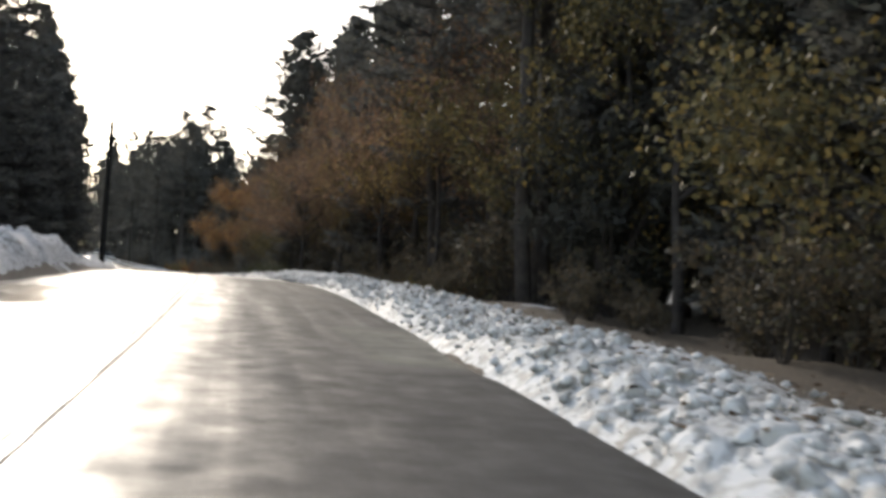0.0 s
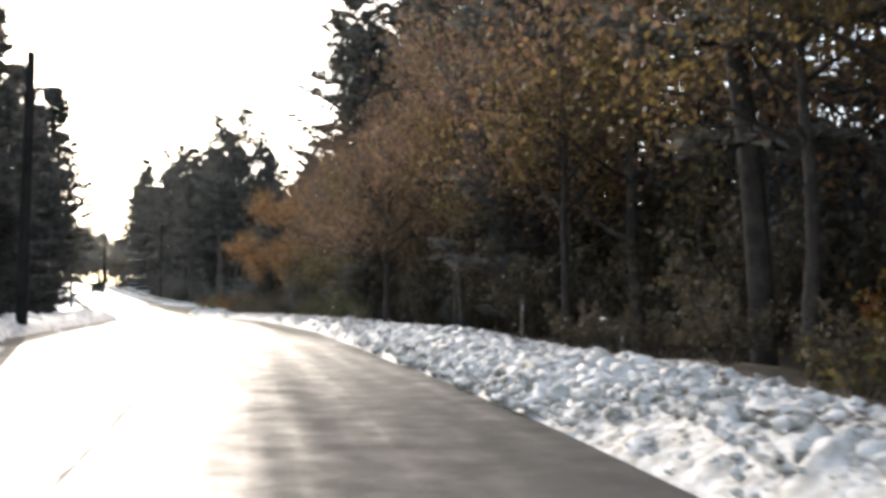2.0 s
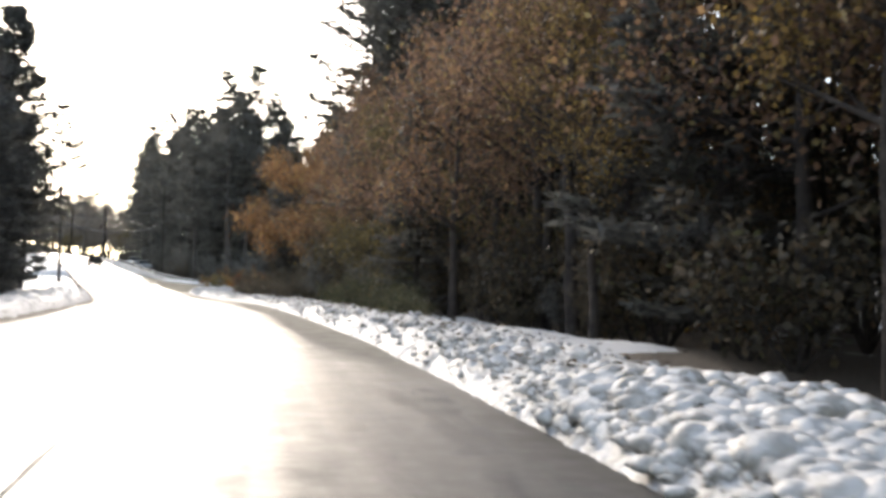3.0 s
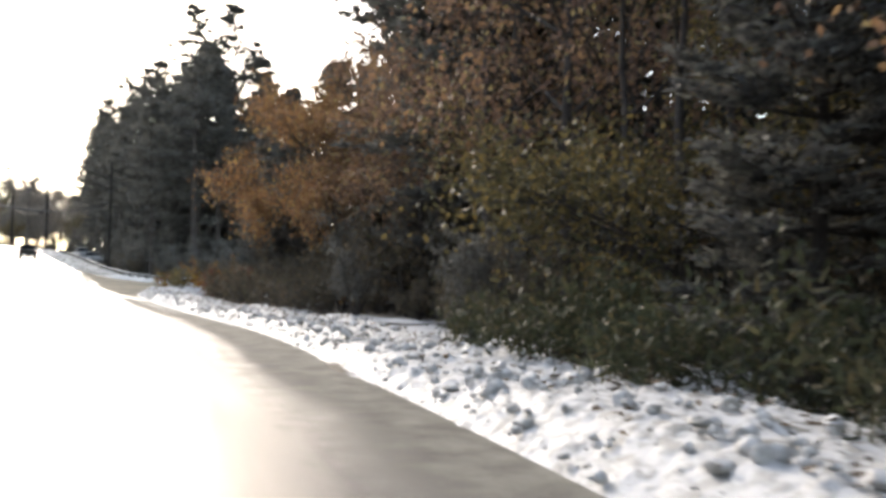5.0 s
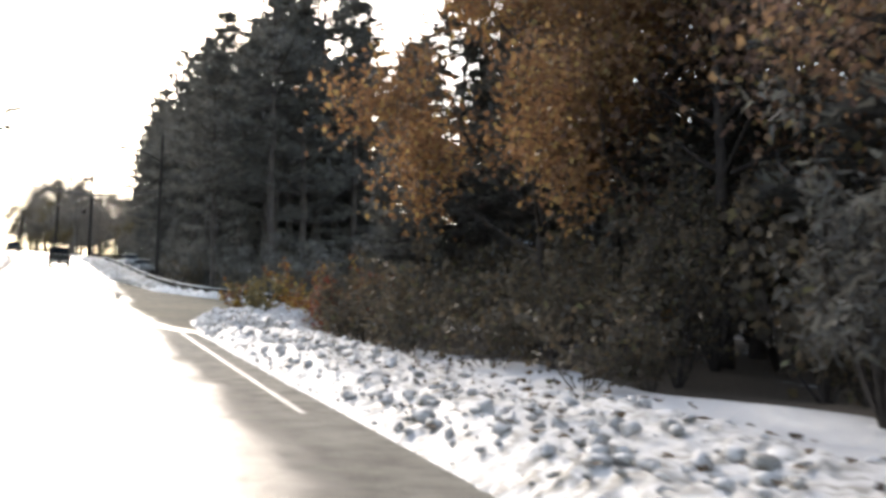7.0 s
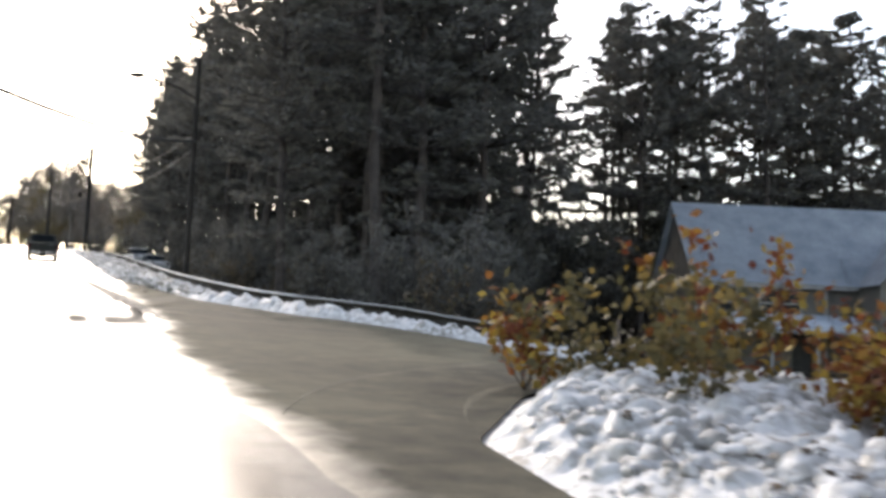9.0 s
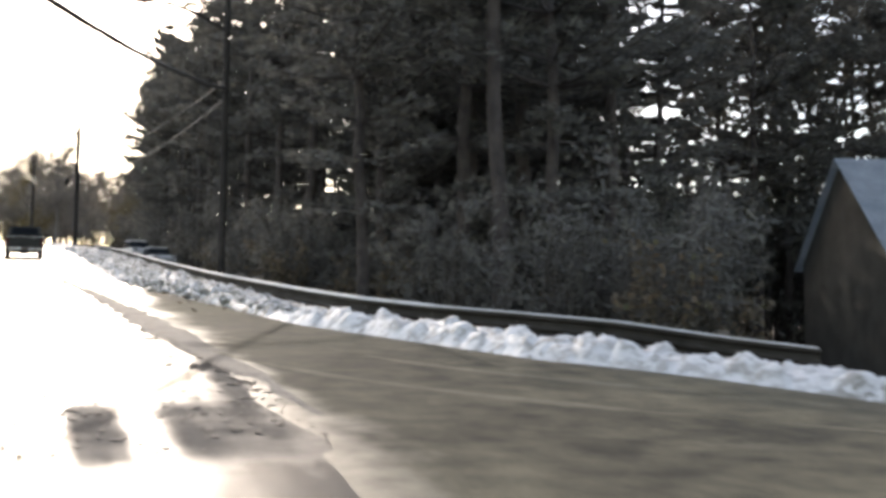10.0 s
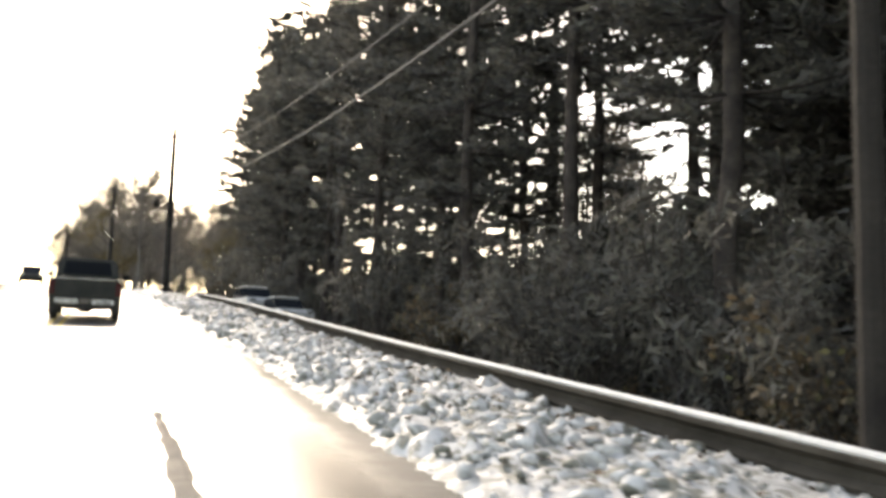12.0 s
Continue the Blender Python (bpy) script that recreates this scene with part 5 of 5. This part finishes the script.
    for n in range(4):
        bm.faces.new((lo[n], lo[(n + 1) % 4], hi[(n + 1) % 4], hi[n]))
    bm.faces.new(lo[::-1])
    bm.faces.new(hi)
    bmesh.ops.bevel(bm, geom=list(bm.edges), offset=0.15, segments=3, affect="EDGES")
    part("porch_roof", bm, M_ROOF, h, "porch roof heaped with snow, coloured dark and bluish as shaded")
    block("porch_deck", (4.85, -1.05, 0.12), (8.6, 2.1, 0.16), M_POLE, h)
    for x in (0.8, 2.9, 5.0, 7.1, 8.9):
        block("porch_post", (x, -2.0, 1.0), (0.13, 0.13, 1.85), M_TRIM, h, 0.01)
    # gabled wing
    block("wing", (10.0, -1.2, eave / 2 - 0.1), (4.6, 2.4, eave - 0.2), M_SIDING, h, 0)
    bm = bmesh.new()
    for xa, za, xb, zb in ((7.5, eave - 0.35, 10.0, eave + 2.1), (12.5, eave - 0.35, 10.0, eave + 2.1)):
        bm.faces.new([bm.verts.new(p) for p in ((xa, -2.7, za), (xb, -2.7, zb), (xb, 2.4, zb), (xa, 1.0, za))])
    bmesh.ops.solidify(bm, geom=list(bm.faces), thickness=0.14)
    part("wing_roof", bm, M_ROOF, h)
    v = [(7.7, -2.4, eave - 0.2), (12.3, -2.4, eave - 0.2), (10, -2.4, eave + 1.95)]
    mesh_ob("gable", v + [(a, b + 0.2, c) for a, b, c in v], [(0, 1, 2), (5, 4, 3), (0, 3, 4, 1), (1, 4, 5, 2), (2, 5, 3, 0)], [M_SIDING], h)


def slab_with_holes(w, hgt, holes, thick=0.2):
    """A wall in the xz plane, thick metres deep, with rectangular holes (x, z, width, height)."""
    xs = sorted({0.0, w, *[a for x, z, b, c in holes for a in (x, x + b)]})
    zs = sorted({0.0, hgt, *[a for x, z, b, c in holes for a in (z, z + c)]})
    vs, fs = [], []

    def hole(cx, cz):
        return any(x < cx < x + b and z < cz < z + c for x, z, b, c in holes)

    def quad(*p):
        n = len(vs)
        vs.extend(p)
        fs.append((n, n + 1, n + 2, n + 3))

    solid = {(i, k): not hole((xs[i] + xs[i + 1]) / 2, (zs[k] + zs[k + 1]) / 2) for i in range(len(xs) - 1) for k in range(len(zs) - 1)}
    for (i, k), ok in solid.items():
        if not ok:
            continue
        a, b, c, d = xs[i], xs[i + 1], zs[k], zs[k + 1]
        quad((a, 0, c), (b, 0, c), (b, 0, d), (a, 0, d))
        quad((b, thick, c), (a, thick, c), (a, thick, d), (b, thick, d))
        if not solid.get((i - 1, k)):
            quad((a, thick, c), (a, 0, c), (a, 0, d), (a, thick, d))
        if not solid.get((i + 1, k)):
            quad((b, 0, c), (b, thick, c), (b, thick, d), (b, 0, d))
        if not solid.get((i, k - 1)):
            quad((a, thick, c), (b, thick, c), (b, 0, c), (a, 0, c))
        if not solid.get((i, k + 1)):
            quad((a, 0, d), (b, 0, d), (b, thick, d), (a, thick, d))
    return np.array(vs), np.array(fs)


def window(h, x, z, w, t):
    f = block("window", (x + w / 2, 0.09, z + t / 2), (w, 0.02, t), M_GLASS, h, 0, "dark window with white frame")
    for dx in (0, w):
        block("frame", (x + dx, -0.02, z + t / 2), (0.09, 0.06, t + 0.1), M_TRIM, f, 0.004)
    for dz in (0, t / 2, t):
        block("frame", (x + w / 2, -0.012, z + dz), (w - 0.08, 0.05, 0.07), M_TRIM, f, 0.004)


build_house()


# ---- roadside things ----
def build_marker(x, y, height, label):
    z = place(x, y, -0.3)
    p = empty("marker_post", label, "post", pose(x, y, z, 2, 1, 20))
    block("post", (0, 0, (height + 0.3) / 2), (0.045, 0.03, height + 0.3), M_RAILPOST, p, 0.005)
    block("reflector", (0, -0.02, height + 0.16), (0.05, 0.012, 0.12), M_STEEL, p, 0.003, "pale reflector plate")


build_marker(6.5, 41.35, 0.85, "thin grey marker post standing in the snow bank")
build_marker(8.6, 42.1, 0.5, "short pale marker stub by the wood's edge")


# corner thicket of young oaks, in full autumn colour
for k, (x, y, h, rd, n) in enumerate(((-0.5, 122.9, 1.0, 0.8, 200), (0.4, 122.8, 1.4, 1.0, 320), (1.7, 122.4, 1.6, 1.2, 420), (2.4, 120.6, 1.5, 1.2, 420), (2.6, 117.6, 1.3, 1.1, 420), (2.6, 115.2, 1.2, 1.0, 350), (3.6, 121.6, 1.8, 1.3, 480), (4.2, 118.6, 1.7, 1.3, 500), (0.4, 120.6, 1.0, 0.8, 200))):
    tint, word = (M_OLIVE, "yellow-green and gold") if k in (1, 8) else (M_RED, "dark red and rust-brown") if k in (4, 5, 7) else (M_RUST, "rust, orange and yellow")
    plant(make_shrub("young_oak", h, rd, int(n * 1.7), 0.13, tint, 70 + k, "young oak with " + word + " leaves on the corner", 5), x, y, 1.0, None, 0.0)
plant(make_shrub("bush", 1.1, 0.7, 160, 0.13, M_OLIVE, 90, "small bush with yellow leaves at the snow's edge", 5), 8.9, 36.1, 1.0)
for k, (x, y) in enumerate(((3.6, 109.0), (2.6, 112.4), (4.6, 106.2), (5.2, 102.5))):
    plant(make_shrub("bush", 1.5, 1.2, 600, 0.13, M_SHRUB, 93 + k, "low brown bush beside the road", 8), x, y, 1.0)


def build_stick(x, y, length, turn, lift, label):
    z = place(x, y, lift)
    r = np.random.RandomState(int(x * 10 + y))
    s = np.linspace(-0.5, 0.5, 8)
    pts = np.column_stack([s * length * math.cos(turn), s * length * math.sin(turn), 0.03 + r.normal(0, 0.02, 8)]) + (x, y, z)
    ob = rod("fallen_branch", pts, 0.03 * (1.2 - np.abs(s)), M_STICK, None, 6)
    tagged(ob, label, "branch")


build_stick(6.2, 86.7, 1.8, 0.1, 0.16, "dark fallen branch lying on the snow")
build_stick(5.2, 93.5, 1.4, -0.6, 0.2, "thin fallen branch lying on the snow")


def build_clod(x, y, size, seed):
    r = np.random.RandomState(seed)
    bm = bmesh.new()
    bmesh.ops.create_icosphere(bm, subdivisions=3, radius=size)
    for v in bm.verts:
        v.co *= 1 + 0.25 * noise.noise(v.co * 5 / size * 0.5 + Vector((seed, 0, 0)))
        v.co.z = max(v.co.z * 0.6, -0.05 * size)
    me = bpy.data.meshes.new("dirt_clod")
    bm.to_mesh(me)
    bm.free()
    me.materials.append(M_STICK)
    ob = new("dirt_clod", me)
    ob.location = (x, y, float(road_z(y)) + 0.04)
    tagged(ob, "dark clod of dirty slush on the road edge", "clod")


build_clod(1.5, 105.0, 0.20, 1)
build_clod(0.9, 103.4, 0.13, 2)
build_clod(1.75, 106.2, 0.12, 3)


# along the road: place, offset and half width of the grit line
BAND = ([131.5, 134, 138, 142, 145.5, 148.6, 150, 155, 158.5], [1.9, 1.85, 1.62, 1.36, 1.1, 0.9, 0.68, 0.42, 0.33], [0.10, 0.25, 0.34, 0.28, 0.22, 0.16, 0.12, 0.08, 0.03])


def build_slush_line():
    """A dark ragged line of wet grit where the street's runoff crosses the lane."""
    r = np.random.RandomState(9)
    ys = np.arange(131.5, 158.5, 0.22)
    u = np.interp(ys, BAND[0], BAND[1]) + 0.02 * wave(ys, ys * 0, 3.5, 3)
    w = np.interp(ys, BAND[0], BAND[2]) * (0.85 + 0.25 * wave(ys, ys * 0, 1.3, 8)) + r.uniform(-0.02, 0.02, len(ys))
    rows = []
    for s, lift in ((-1, 0.0), (0, 0.014), (1, 0.0)):
        x, y = on_road(u + s * np.maximum(w, 0.004), ys)
        rows.append(np.stack([x, y, road_z(y) + 0.04 * (1 - np.minimum(1, np.abs(u + 1.15) / 3.5)) + 0.004 + lift], 1))
    ob = mesh_ob("slush_line", np.stack(rows, 1).reshape(-1, 3), grid_faces(3, len(ys)), [M_SLUSH], None, True)
    tagged(ob, "dark ragged line of wet grit and slush on asphalt", "slush", kind="structure")


M_SLUSH = surface("wet_grit", (0.03, 0.028, 0.025), (0.09, 0.08, 0.07), 3.0, (0.6, 0.95), 12, 0.9, 0, 0.03)
build_slush_line()


def build_flakes():
    """Thin broken flakes of wet slush scattered on the asphalt at the mouth of the street."""
    r = np.random.RandomState(19)
    vs, fs = [], []
    for k in range(1100):
        u, y0 = r.uniform(-0.6, 1.9), 130.2 + 4.0 * r.beta(2, 2)
        if k > 300:
            y0 = r.uniform(132, 152)
            u = float(np.interp(y0, BAND[0], BAND[1]) + r.normal(0, 1.0) * np.interp(y0, BAND[0], BAND[2]))
        x, y = on_road(u, y0)
        n, c = 7, r.uniform(0.012, 0.03) if k <= 300 else r.uniform(0.015, 0.06)
        a = np.sort(r.uniform(0, 6.28, n))
        q = np.column_stack([x + np.cos(a) * c * r.uniform(0.6, 1.6), y + np.sin(a) * c * 2.0, np.full(n, float(road_z(y)) + 0.04 * (1 - (u + 1.15) / 3.5) + 0.006)])
        fs.append(list(range(len(vs), len(vs) + n)))
        vs.extend(q.tolist())
    ob = mesh_ob("slush_flakes", vs, fs, [M_SLUSH])
    tagged(ob, "dark broken flakes of wet slush on asphalt", "slush", kind="stuff")


build_flakes()


def build_litter():
    """Fallen leaves and bark blown onto the snow bank."""
    r = np.random.RandomState(29)
    vs, fs = [], []
    for k in range(1900):
        y = r.uniform(2, 118) if k % 5 else r.uniform(140, 185)
        u = 2.5 + r.gamma(2.2, 0.8) if k % 5 else r.uniform(2.2, 4.2)
        x, yy = on_road(min(u, 8.0), y)
        c, a, n = r.uniform(0.025, 0.07), r.uniform(0, 6.28), 5
        t = a + np.arange(n) * 6.28 / n
        z = place(x, yy, 0.09 + r.uniform(0, 0.06))
        q = np.column_stack([x + np.cos(t) * c * r.uniform(0.5, 1.2, n), yy + np.sin(t) * c * r.uniform(0.5, 1.2, n), z + r.uniform(-0.02, 0.03, n)])
        fs.append(list(range(len(vs), len(vs) + n)))
        vs.extend(q.tolist())
    ob = mesh_ob("leaf_litter", vs, fs, [M_LITTER])
    tagged(ob, "brown fallen leaves scattered over old snow", "leaves", kind="stuff")


M_LITTER = leafy("fallen_leaves", [(0.0, (0.05, 0.035, 0.025)), (0.5, (0.10, 0.07, 0.045)), (1.0, (0.18, 0.12, 0.07))], 0.2)
build_litter()
